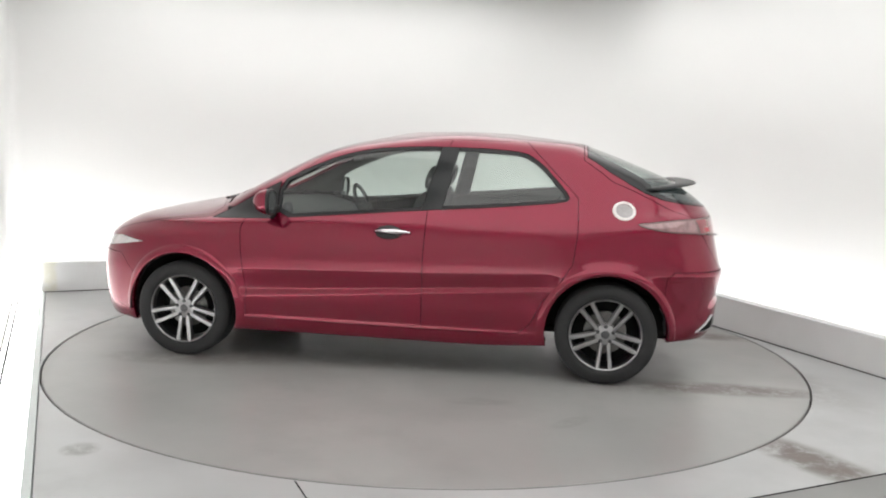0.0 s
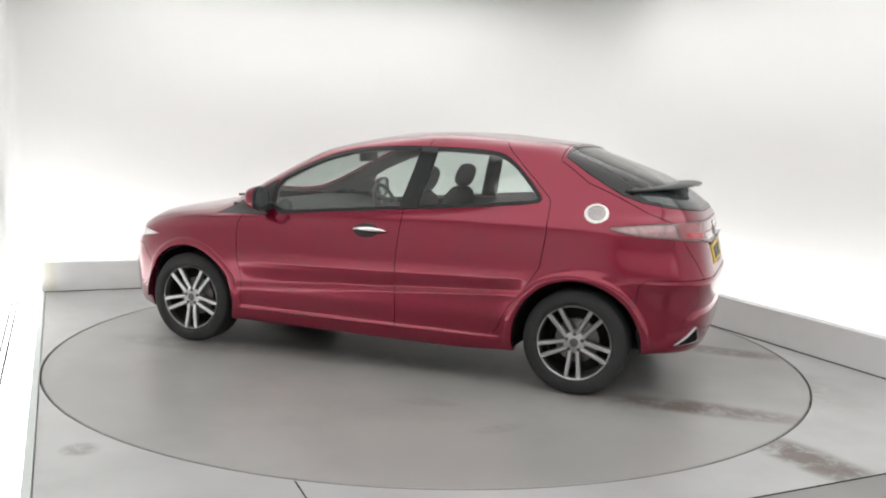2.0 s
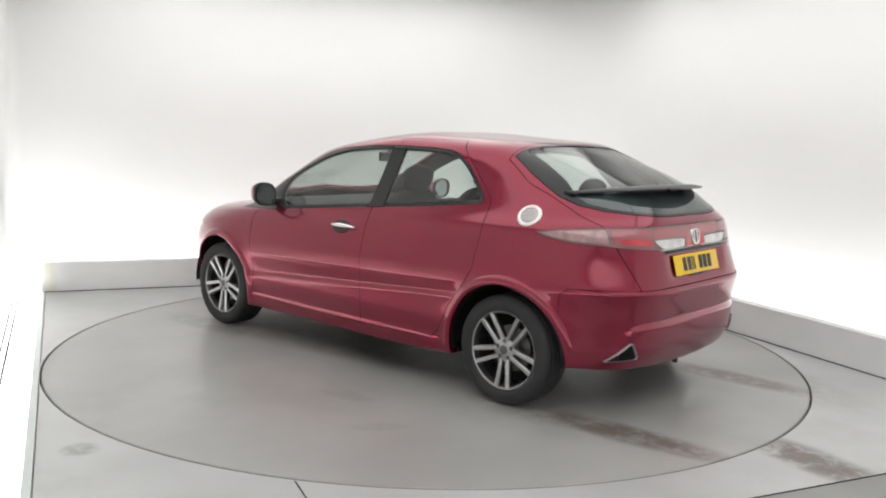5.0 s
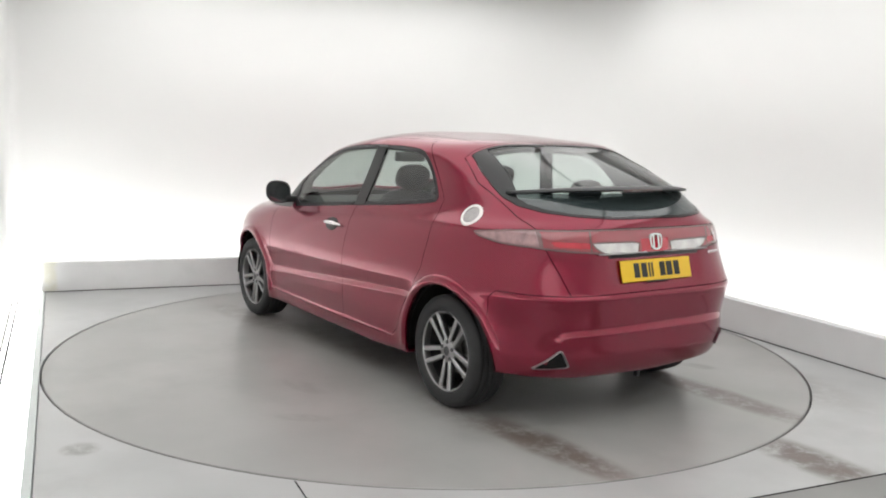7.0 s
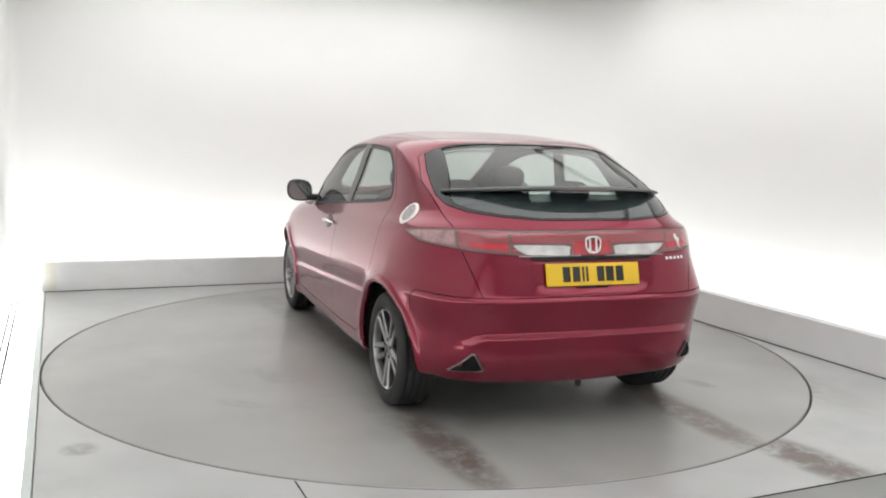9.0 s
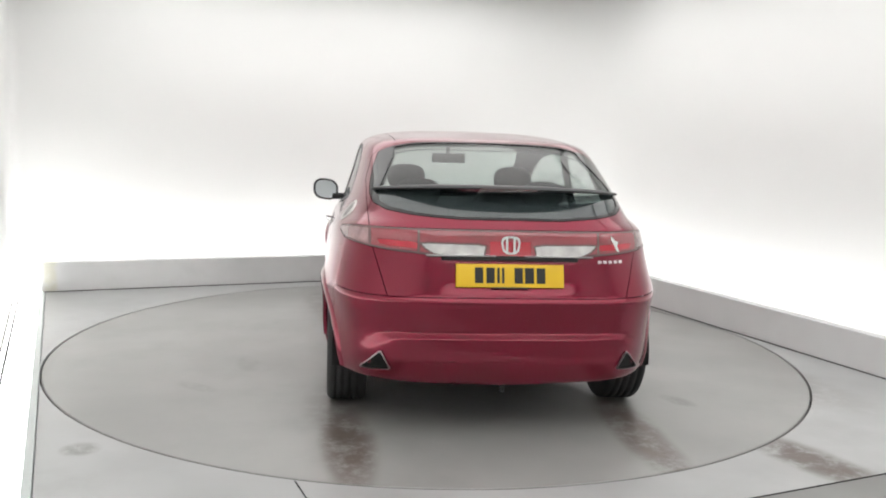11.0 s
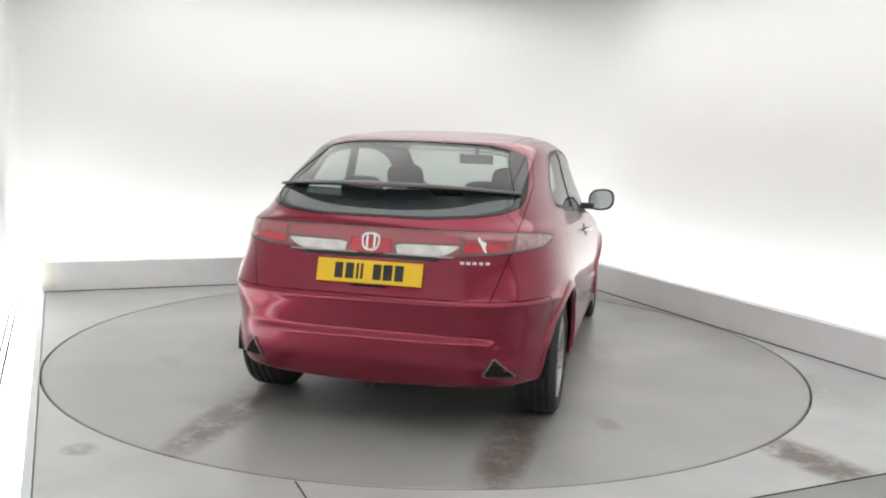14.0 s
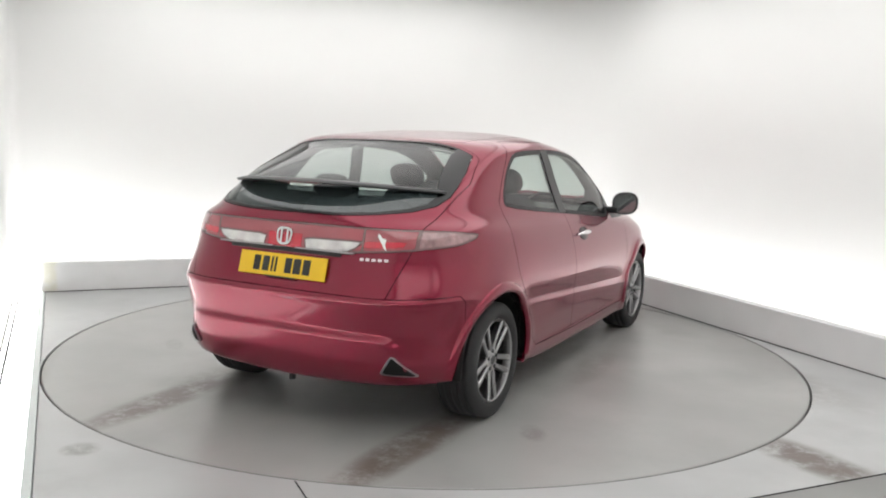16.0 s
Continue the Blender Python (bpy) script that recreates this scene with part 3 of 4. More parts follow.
REAR_GLASS = mirrored([(0.575, 1.50), (0.600, 1.340), (0.632, 1.262), (0.650, 1.185), (0.655, 1.140), (0.640, 1.102), (0.58, 1.078), (0.46, 1.064), (0.25, 1.051)])
REAR_PANE = mirrored([(0.490, 1.50), (0.515, 1.340), (0.560, 1.262), (0.600, 1.185), (0.618, 1.145), (0.608, 1.115), (0.555, 1.093), (0.45, 1.078), (0.25, 1.065)])
TAILGATE = mirrored([(0.60, 1.42), (0.668, 1.20), (0.668, 1.10), (0.662, 0.99), (0.645, 0.90), (0.578, 0.692)])
REVERSING = [(0.118, 0.936), (0.425, 0.940), (0.400, 0.915), (0.352, 0.889), (0.130, 0.882)]
RED_CORE = [(0.630, 0.950), (0.435, 0.945), (0.425, 0.912), (0.610, 0.920)]
WINDSCREEN_TOP = [(1.17, 0.0), (1.13, 0.35), (1.02, 0.54), (0.62, 0.545), (0.26, 0.49), (0.20, 0.3), (0.19, 0.0), (0.20, -0.3), (0.26, -0.49), (0.62, -0.545), (1.02, -0.54), (1.13, -0.35)]
ROOF = [(0.22, 0.0), (0.20, 0.30), (0.12, 0.50), (-0.5, 0.525), (-1.08, 0.50), (-1.13, 0.40), (-1.14, 0.0), (-1.13, -0.40), (-1.08, -0.50), (-0.5, -0.525), (0.12, -0.50), (0.20, -0.30)]
BONNET = [(2.06, 0.0), (2.03, 0.35), (1.90, 0.60), (1.62, 0.70), (1.18, 0.70), (1.14, 0.60), (1.22, 0.35), (1.26, 0.0), (1.22, -0.35), (1.14, -0.60), (1.18, -0.70), (1.62, -0.70), (1.90, -0.60), (2.03, -0.35)]


def split_body():
    """The body shell cut into its panels: a dict of name and side to faces."""
    bm = body_surface()
    glass_l = round_poly(offset_poly(DLO, 0.022), 0.22, 1)
    flank = lambda c: abs(c.y) > 0.42
    high = lambda c: abs(c.y) > 0.42 and c.z > 0.85 and c.x > -1.3
    rear = lambda c: c.x < -1.0
    low = lambda c: abs(c.y) > 0.42 and c.z < 0.75
    rg, rg_in = REAR_GLASS, REAR_PANE
    wind = round_poly(WINDSCREEN_TOP, 0.25, 1)
    dlo = round_poly(DLO, 0.2, 1)
    band = round_poly(LAMP_BAND, 0.12, 1)
    for poly in ARCHES:
        score(bm, poly, (0, 2), low)
    score(bm, dlo, (0, 2), high)
    score(bm, glass_l, (0, 2), high)
    score(bm, PILLAR, (0, 2), high)
    score(bm, MIRROR_BASE, (0, 2), high)
    score(bm, FRONT_DOOR, (0, 2), flank)
    score(bm, REAR_DOOR, (0, 2), flank)
    score(bm, band, (0, 2), lambda c: c.x < -1.35 and 0.8 < c.z < 1.1)
    score(bm, HEADLAMP, (0, 2), lambda c: c.x > 1.4 and 0.5 < c.z < 0.9)
    score(bm, BUMPER_REAR_TOP, (0, 2), lambda c: c.x < -1.5 and c.z < 0.8)
    score(bm, BUMPER_FRONT_TOP, (0, 2), lambda c: c.x > 1.4 and c.z < 0.8)
    for poly, front in ((rg, GLASS_FRONT), (rg_in, PANE_FRONT)):
        score(bm, poly, (1, 2), lambda c: c.x < -1.0 and c.z > 0.95)
        score(bm, [(front, 1.2), (front, 1.6)], (0, 2), lambda c: abs(c.y) < 0.7 and c.z > 1.2, closed=False)
    score(bm, [(-1.145, 1.2), (-1.145, 1.6)], (0, 2), lambda c: abs(c.y) < 0.7 and c.z > 1.2, closed=False)
    score(bm, ROOF, (0, 1), lambda c: c.z > 1.3)
    score(bm, [(-1.0, 1.172), (-2.2, 1.172)], (0, 2), lambda c: c.x < -1.3 and c.z > 1.0, closed=False)
    score(bm, TAILGATE, (1, 2), lambda c: c.x < -1.05)
    score(bm, wind, (0, 1), lambda c: c.x > 0.0 and c.z > 0.85)
    score(bm, BONNET, (0, 1), lambda c: c.x > 1.0 and c.z > 0.6)
    lamp_in = offset_poly(band, 0.008)
    score(bm, lamp_in, (0, 2), lambda c: c.x < -1.35 and 0.8 < c.z < 1.1)
    lamp_zone = lambda c: c.x < -1.35 and 0.8 < c.z < 1.1
    for y in (0.430, 0.440, 0.655, 0.667, -0.430, -0.440, -0.655, -0.667, 0.10, -0.10):
        score(bm, [(y, 0.86), (y, 1.04)], (1, 2), lamp_zone, closed=False)
    rev = round_poly(REVERSING, 0.12, 1)
    rev_out, core = offset_poly(rev, -0.007), round_poly(RED_CORE, 0.15, 1)
    for sgn in (1, -1):
        for poly in (rev, rev_out, core):
            score(bm, [(a * sgn, b) for a, b in poly], (1, 2), lambda c: lamp_zone(c) and c.y * sgn > 0)
    bm.normal_update()
    groups = {}
    for f in bm.faces:
        c = f.calc_center_median()
        side = "left" if c.y > 0 else "right"
        flankish = abs(c.y) > 0.42
        if flankish and any(inside(a, c.x, c.z) for a in ARCHES) and c.z < 0.75:
            key = None
        elif c.x < GLASS_FRONT and c.z > 1.0 and inside(rg, c.y, c.z):
            key = ("rear_window_surround", "")
            if c.x < PANE_FRONT and inside(rg_in, c.y, c.z):
                key = ("rear_window", "") if c.z > 1.172 else ("lower_rear_window", "")
        elif c.x > 0.0 and c.z > 0.9 and inside(wind, c.x, c.y):
            key = ("windscreen", "")
        elif flankish and inside(dlo, c.x, c.z) and -1.2 < c.x:
            if inside(PILLAR, c.x, c.z):
                key = ("pillar_trim", side)
            elif inside(glass_l, c.x, c.z):
                key = ("front_window", side) if c.x > -0.25 - (c.z - 0.99) * 0.25 else ("rear_side_window", side)
            else:
                key = ("window_trim", side)
        elif flankish and inside(MIRROR_BASE, c.x, c.z):
            key = ("window_trim", side)
        elif c.x < -1.35 and inside(band, c.x, c.z):
            a = abs(c.y)
            if inside(rev, a, c.z):
                key = ("reversing_lamp", side)
            elif inside(rev_out, a, c.z) or not inside(lamp_in, c.x, c.z) or 0.430 < a < 0.440 or 0.655 < a < 0.667:
                key = ("lamp_surround", "")
            elif a > 0.66:
                key = ("outer_tail_lamp", side)
            elif inside(core, a, c.z):
                key = ("red_tail_lamp", side)
            elif a < 0.10 and c.z < 0.955:
                key = ("centre_reflector", "")
            else:
                key = ("lamp_bar", "")
        elif c.x > 1.4 and inside(HEADLAMP, c.x, c.z) and abs(c.y) > 0.3:
            key = ("headlamp", side)
        elif c.x < -1.5 and inside(BUMPER_REAR_TOP, c.x, c.z):
            key = ("rear_bumper", "")
        elif c.x > 1.4 and inside(BUMPER_FRONT_TOP, c.x, c.z):
            key = ("front_bumper", "")
        elif flankish and inside(FRONT_DOOR, c.x, c.z):
            key = ("front_door", side)
        elif flankish and inside(REAR_DOOR, c.x, c.z):
            key = ("rear_door", side)
        elif c.z > 1.36 and inside(ROOF, c.x, c.y):
            key = ("roof_panel", "")
        elif c.x < -1.1 and c.z > 0.68 and inside(TAILGATE, c.y, c.z) and c.x < -1.145:
            key = ("tailgate", "")
        elif c.x > 1.0 and c.z > 0.64 and inside(BONNET, c.x, c.y) and f.normal.z > 0.2:
            key = ("bonnet", "")
        else:
            key = ("body_shell", "")
        if key:
            groups.setdefault(key, []).append(f)
    return bm, groups


SMOOTH = body_surface()
SMOOTH.normal_update()
SMOOTH.faces.ensure_lookup_table()
SMOOTH_TREE = BVHTree.FromBMesh(SMOOTH)


def smooth_normal(co):
    """The normal of the uncut skin nearest to a place."""
    p, _, k, _ = SMOOTH_TREE.find_nearest(co)
    vs = SMOOTH.faces[k].verts
    ws = poly_3d_calc([v.co for v in vs], p)
    return sum((v.normal * w for v, w in zip(vs, ws)), Vector()).normalized()


def smooth_skin(ob, count):
    """Smooth normals for the first vertices, those of the skin; the flanges keep their own."""
    ob.data.normals_split_custom_set_from_vertices([smooth_normal(v.co) if v.index < count else (0, 0, 0) for v in ob.data.vertices])


def panel_mesh(faces, gap=0.0022, depth=0.02, sink=0.0):
    """A panel with a narrow gap and an inward flange along its border."""
    bm = bmesh.new()
    made = {}
    for f in faces:
        for v in f.verts:
            if v not in made:
                made[v] = bm.verts.new(v.co - v.normal * sink)
        bm.faces.new([made[v] for v in f.verts])
    bm.normal_update()
    normals = {w: v.normal.copy() for v, w in made.items()}
    rim = [e for e in bm.edges if len(e.link_faces) == 1]
    push = {}
    for e in rim:
        f = e.link_faces[0]
        mid = (e.verts[0].co + e.verts[1].co) / 2
        d = e.verts[1].co - e.verts[0].co
        inw = d.cross(f.normal)
        if inw.dot(f.calc_center_median() - mid) < 0:
            inw = -inw
        if inw.length > 1e-9:
            for v in e.verts:
                push[v] = push.get(v, Vector()) + inw.normalized() * d.length
    if depth:
        low, top = {}, {}
        for e in rim:
            f = e.link_faces[0]
            for v in e.verts:
                if v not in low:
                    shift = push[v].normalized() * gap if v in push and push[v].length > 1e-9 else Vector()
                    top[v] = bm.verts.new(v.co + shift)
                    low[v] = bm.verts.new(v.co + shift - normals[v] * depth)
            lp = next(l for l in f.loops if l.edge == e)
            v0, v1 = lp.vert, lp.link_loop_next.vert
            bm.faces.new((top[v1], top[v0], low[v0], low[v1]))
    for v, p in push.items():
        if p.length > 1e-9:
            v.co += p.normalized() * gap
    bm.normal_update()
    return bm


car = new("hatchback_car")
tagged(car, "dark red five-door hatchback car parked on the turntable", "car")
shell_bm, GROUPS = split_body()
PANEL_LOOK = {
    "body_shell": (M_PAINT, ""), "roof_panel": (M_PAINT, ""), "front_door": (M_PAINT, ""), "rear_door": (M_PAINT, ""), "tailgate": (M_PAINT, ""), "bonnet": (M_PAINT, ""),
    "rear_bumper": (M_PAINT, ""), "front_bumper": (M_PAINT, ""), "window_trim": (M_BLACK, "black window surround"),
    "pillar_trim": (M_GLOSS, "gloss black door pillar"), "front_window": (M_GLASS, "clear side glass"), "rear_side_window": (M_GLASS, "clear side glass"),
    "windscreen": (M_GLASS, "clear windscreen glass"), "rear_window": (M_REAR_GLASS, "tinted sloping rear glass"),
    "rear_window_surround": (M_GLOSS, "gloss black glass border"),
    "lower_rear_window": (M_DARK_GLASS, "dark upright lower rear glass"),
    "outer_tail_lamp": (M_OUTER_LENS, "mottled pale pink wraparound lamp lens"), "red_tail_lamp": (M_RED_LENS, "red lamp lens"),
    "reversing_lamp": (M_CLEAR_LENS, "clear lamp lens"), "lamp_bar": (M_BAND, "pale red lamp bar"), "lamp_surround": (M_LAMP_EDGE, "dark grey lamp frame"), "centre_reflector": (M_RED_LENS, "red centre reflector"), "headlamp": (M_CLEAR_LENS, "clear headlamp lens")}
for (kind_name, side), faces in GROUPS.items():
    mat, label = PANEL_LOOK[kind_name]
    glassy = mat in (M_GLASS, M_REAR_GLASS, M_DARK_GLASS)
    pm = panel_mesh(faces, gap=0.0 if glassy else 0.0007 if "lamp" in kind_name or kind_name == "centre_reflector" else 0.0022, depth=0.0 if glassy else 0.02, sink=0.004 if glassy else 0.0)
    count = len({v for f in faces for v in f.verts})
    ob = part(kind_name, pm, mat, car, label)
    smooth_skin(ob, count)
    if glassy:
        ob.visible_shadow = False


# ------------------------------------------------------------ wheels
def make_wheel(parent):
    """A wheel whose outer face looks along +y."""
    wheel = new("wheel")
    wheel.parent = parent
    bm = bmesh.new()
    lathe(bm, [(0.214, 0.085), (0.222, 0.100), (0.245, 0.106), (0.275, 0.104), (0.293, 0.094), (0.301, 0.080), (0.302, 0.062), (0.295, 0.060), (0.295, 0.053), (0.303, 0.051), (0.303, 0.025), (0.295, 0.023), (0.295, 0.014), (0.303, 0.012),
               (0.303, -0.012), (0.295, -0.014), (0.295, -0.023), (0.303, -0.025), (0.303, -0.051), (0.295, -0.053), (0.295, -0.060),
               (0.301, -0.080), (0.290, -0.097), (0.25, -0.104), (0.214, -0.09)], 72)
    bmesh.ops.recalc_face_normals(bm, faces=bm.faces)
    part("tyre", bm, M_RUBBER, wheel, "black rubber tyre")
    # barrel behind the spokes, darkened by colour as if in shade
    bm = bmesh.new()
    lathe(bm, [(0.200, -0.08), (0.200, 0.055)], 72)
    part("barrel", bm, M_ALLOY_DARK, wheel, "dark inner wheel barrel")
    bm = bmesh.new()
    lathe(bm, [(0.200, 0.055), (0.202, 0.078), (0.206, 0.092), (0.213, 0.097), (0.217, 0.092), (0.216, 0.08)], 72)
    n_spoke = 5
    for k in range(n_spoke):
        for off in (-1, 1):
            a = radians(270 + 72 * k)
            m = Matrix.Rotation(-a, 4, "Y")
            w0, w1 = 0.0072, 0.0095
            o0, o1 = off * 0.0205, off * 0.037
            pts = [(0.045, o0 - w0, 0.080), (0.045, o0 + w0, 0.080), (0.205, o1 + w1, 0.093), (0.205, o1 - w1, 0.093)]
            top = [bm.verts.new(m @ Vector((x, y, z))) for x, z, y in pts]
            inset = [bm.verts.new(m @ Vector((x, y - 0.006, z + (0.005 if i in (1, 2) else -0.005)))) for i, (x, z, y) in enumerate(pts)]
            low = [bm.verts.new(m @ Vector((x, y - 0.035, z + (0.005 if i in (1, 2) else -0.005)))) for i, (x, z, y) in enumerate(pts)]
            bm.faces.new(top)
            for hi, lo in ((top, inset), (inset, low)):
                for i in range(4):
                    j = (i + 1) % 4
                    bm.faces.new((hi[i], hi[j], lo[j], lo[i]))
    lathe(bm, [(0.0005, 0.083), (0.028, 0.083), (0.032, 0.080), (0.060, 0.078), (0.066, 0.072), (0.066, 0.03)], 40)
    bmesh.ops.recalc_face_normals(bm, faces=bm.faces)
    part("rim", bm, M_ALLOY, wheel, "silver five twin-spoke alloy rim", sharp=35)
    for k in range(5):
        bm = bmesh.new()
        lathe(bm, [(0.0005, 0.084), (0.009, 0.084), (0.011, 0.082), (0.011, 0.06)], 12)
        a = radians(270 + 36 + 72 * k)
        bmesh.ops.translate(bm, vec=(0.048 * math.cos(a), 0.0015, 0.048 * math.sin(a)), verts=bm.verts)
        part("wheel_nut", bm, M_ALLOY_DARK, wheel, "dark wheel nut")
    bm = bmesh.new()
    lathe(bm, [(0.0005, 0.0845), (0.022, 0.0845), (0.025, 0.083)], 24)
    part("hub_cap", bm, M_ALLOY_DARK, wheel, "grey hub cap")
    bm = bmesh.new()
    lathe(bm, [(0.05, 0.020), (0.07, 0.012), (0.128, 0.012), (0.128, -0.01), (0.05, -0.01)], 40)
    bmesh.ops.recalc_face_normals(bm, faces=bm.faces)
    part("brake_disc", bm, M_STEEL, wheel, "bare steel brake disc", sharp=40)
    bm = bmesh.new()
    lathe(bm, [(0.0005, -0.03), (0.19, -0.03), (0.195, -0.05), (0.0005, -0.06)], 40)
    part("backplate", bm, M_PIT, wheel, "dark backplate")
    return wheel


WHEEL_Y = 0.750
first = make_wheel(car)
first.matrix_basis = pose(HUB_X, WHEEL_Y, HUB_Z)
for hx, turn in ((-HUB_X, 0), (HUB_X, 180), (-HUB_X, 180)):
    copy_thing(first, pose(hx, -WHEEL_Y if turn else WHEEL_Y, HUB_Z, 0, 0, turn))



# ------------------------------------------------------------ fittings on the body
SKIN = BVHTree.FromBMesh(shell_bm)


def flank_at(x, z, side):
    """Point and normal of the skin on one flank."""
    p, n, _, _ = SKIN.ray_cast(Vector((x, 2.0 * side, z)), Vector((0, -side, 0)))
    return p, (n if n.y * side > 0 else -n)


def tail_at(y, z):
    p, n, _, _ = SKIN.ray_cast(Vector((-4.0, y, z)), Vector((1, 0, 0)))
    return p, (n if n.x < 0 else -n)


def seat_on(p, n, up=(0, 0, 1)):
    """A frame at p with y along the outward normal n and z near up."""
    y = n.normalized()
    x = y.cross(Vector(up)).normalized()
    z = x.cross(y)
    m = Matrix((x, y, z)).transposed().to_4x4()
    return Matrix.Translation(p) @ m


def lining(keys, sink, keep, name, mat, label):
    faces = [f for k, fs in GROUPS.items() if k[0] in keys for f in fs if keep(f.calc_center_median())]
    return part(name, panel_mesh(faces, 0.0, 0.0, sink), mat, car, label)


def wheel_arch_liner(hx, side):
    bm = bmesh.new()
    lathe(bm, [(0.30, 0.50), (0.372, 0.52), (0.372, 0.815), (0.366, 0.83)], 32, (-4, 184))
    if side < 0:
        bmesh.ops.scale(bm, vec=(1, -1, 1), verts=bm.verts)
    bmesh.ops.translate(bm, vec=(hx, 0, HUB_Z), verts=bm.verts)
    part("wheel_arch_liner", bm, M_PIT, car, "dark wheel arch liner")


def arch_flare(hx, side):
    """A raised painted lip that follows the skin round the wheel arch."""
    bm = bmesh.new()
    stations = ((0.3605, -0.012), (0.362, 0.004), (0.368, 0.008), (0.388, 0.009), (0.402, 0.006), (0.412, 0.0005), (0.416, -0.004))
    prev = None
    for i in range(57):
        a = radians(-6 + 192 * i / 56)
        row = []
        for r, out in stations:
            x, z = hx + r * math.cos(a), HUB_Z + r * math.sin(a)
            k = max(r, 0.366)
            p, n, _, _ = SKIN.ray_cast(Vector((hx + k * math.cos(a), 2.0 * side, HUB_Z + k * math.sin(a))), Vector((0, -side, 0)))
            if p is None or p.y * side < 0.55:
                row = None
                break
            row.append(Vector((x, p.y + out * side, z)))
        if row is None:
            prev = None
            continue
        ring_row = [bm.verts.new(p) for p in row]
        if prev:
            for j in range(len(stations) - 1):
                bm.faces.new((prev[j], prev[j + 1], ring_row[j + 1], ring_row[j]))
        prev = ring_row
    bmesh.ops.recalc_face_normals(bm, faces=bm.faces)
    part("arch_flare", bm, M_PAINT, car)


def underbody():
    bm = bmesh.new()
    box(bm, -0.93, 0.93, -0.80, 0.80, 0.20, 0.26, 0.01)
    box(bm, -1.80, 1.90, -0.50, 0.50, 0.225, 0.265, 0.01)
    box(bm, -1.84, -1.70, -0.60, 0.60, 0.275, 0.31, 0.01)
    box(bm, 0.85, 0.93, -0.52, 0.52, 0.25, 0.85, 0.01)
    box(bm, -1.82, -1.0, -0.52, 0.52, 0.26, 0.50, 0.02)
    part("underbody", bm, M_PIT, car, "dark underbody", smooth=False)
    bm = bmesh.new()
    box(bm, -1.92, -1.89, -0.012, 0.012, 0.205, 0.26, 0.005)
    part("tow_eye", bm, M_BLACK, car, "small dark tow eye")


def door_handle(side):
    m = seat_on(*flank_at(-0.02, 0.853, side))
    flip = 1 if side > 0 else -1
    bm = bmesh.new()          # black bulge that paints the recess's shade
    bmesh.ops.create_uvsphere(bm, u_segments=24, v_segments=12, radius=1.0)
    bmesh.ops.scale(bm, vec=(0.084, 0.007, 0.044), verts=bm.verts)
    bmesh.ops.translate(bm, vec=(0.025 * flip, 0, 0), verts=bm.verts)
    ob = part("handle_recess_shade", bm, M_GLOSS, car, "shaded oval recess")
    ob.matrix_basis = m
    bm = bmesh.new()          # bar
    prev = None
    for i in range(17):
        t = i / 16
        h = 0.0045 + 0.0095 * math.sin(math.pi * min(t * 1.1, 1)) ** 0.8
        xx = (-0.115 + 0.23 * t) * flip
        out = 0.006 + 0.034 * math.sin(math.pi * t) ** 0.6
        ringv = [bm.verts.new((xx, out + 0.010 * math.cos(a), h * math.sin(a))) for a in (2 * math.pi * k / 10 for k in range(10))]
        if prev:
            for k in range(10):
                bm.faces.new((prev[k], prev[(k + 1) % 10], ringv[(k + 1) % 10], ringv[k]))
        else:
            bm.faces.new(ringv)
        prev = ringv
    bm.faces.new(prev)
    bmesh.ops.recalc_face_normals(bm, faces=bm.faces)
    ob = part("door_handle", bm, M_CHROME, car, "chrome door handle")
    ob.matrix_basis = m


def fuel_cap():
    m = seat_on(*flank_at(-1.39, 1.035, 1))
    bm = bmesh.new()
    lathe(bm, [(0.050, 0.006), (0.053, 0.009), (0.066, 0.008), (0.070, 0.002), (0.070, -0.02)], 40)
    bmesh.ops.recalc_face_normals(bm, faces=bm.faces)
    cap = part("fuel_filler_cap", bm, M_ALLOY_PALE, car, "round brushed silver fuel filler cap")
    cap.matrix_basis = m
    bm = bmesh.new()
    lathe(bm, [(0.0005, 0.005), (0.047, 0.005), (0.050, 0.003)], 40)
    part("cap_face", bm, M_CAP_FACE, cap, "mottled grey cap face")
    for k in range(4):
        bm = bmesh.new()
        box(bm, -0.034, 0.034, 0.004, 0.0075, -0.0035, 0.0035, 0.001)
        bmesh.ops.rotate(bm, cent=(0, 0, 0), matrix=Matrix.Rotation(radians(45 * k), 3, "Y"), verts=bm.verts)
        part("cap_rib", bm, M_CAP_FACE, cap, smooth=False)


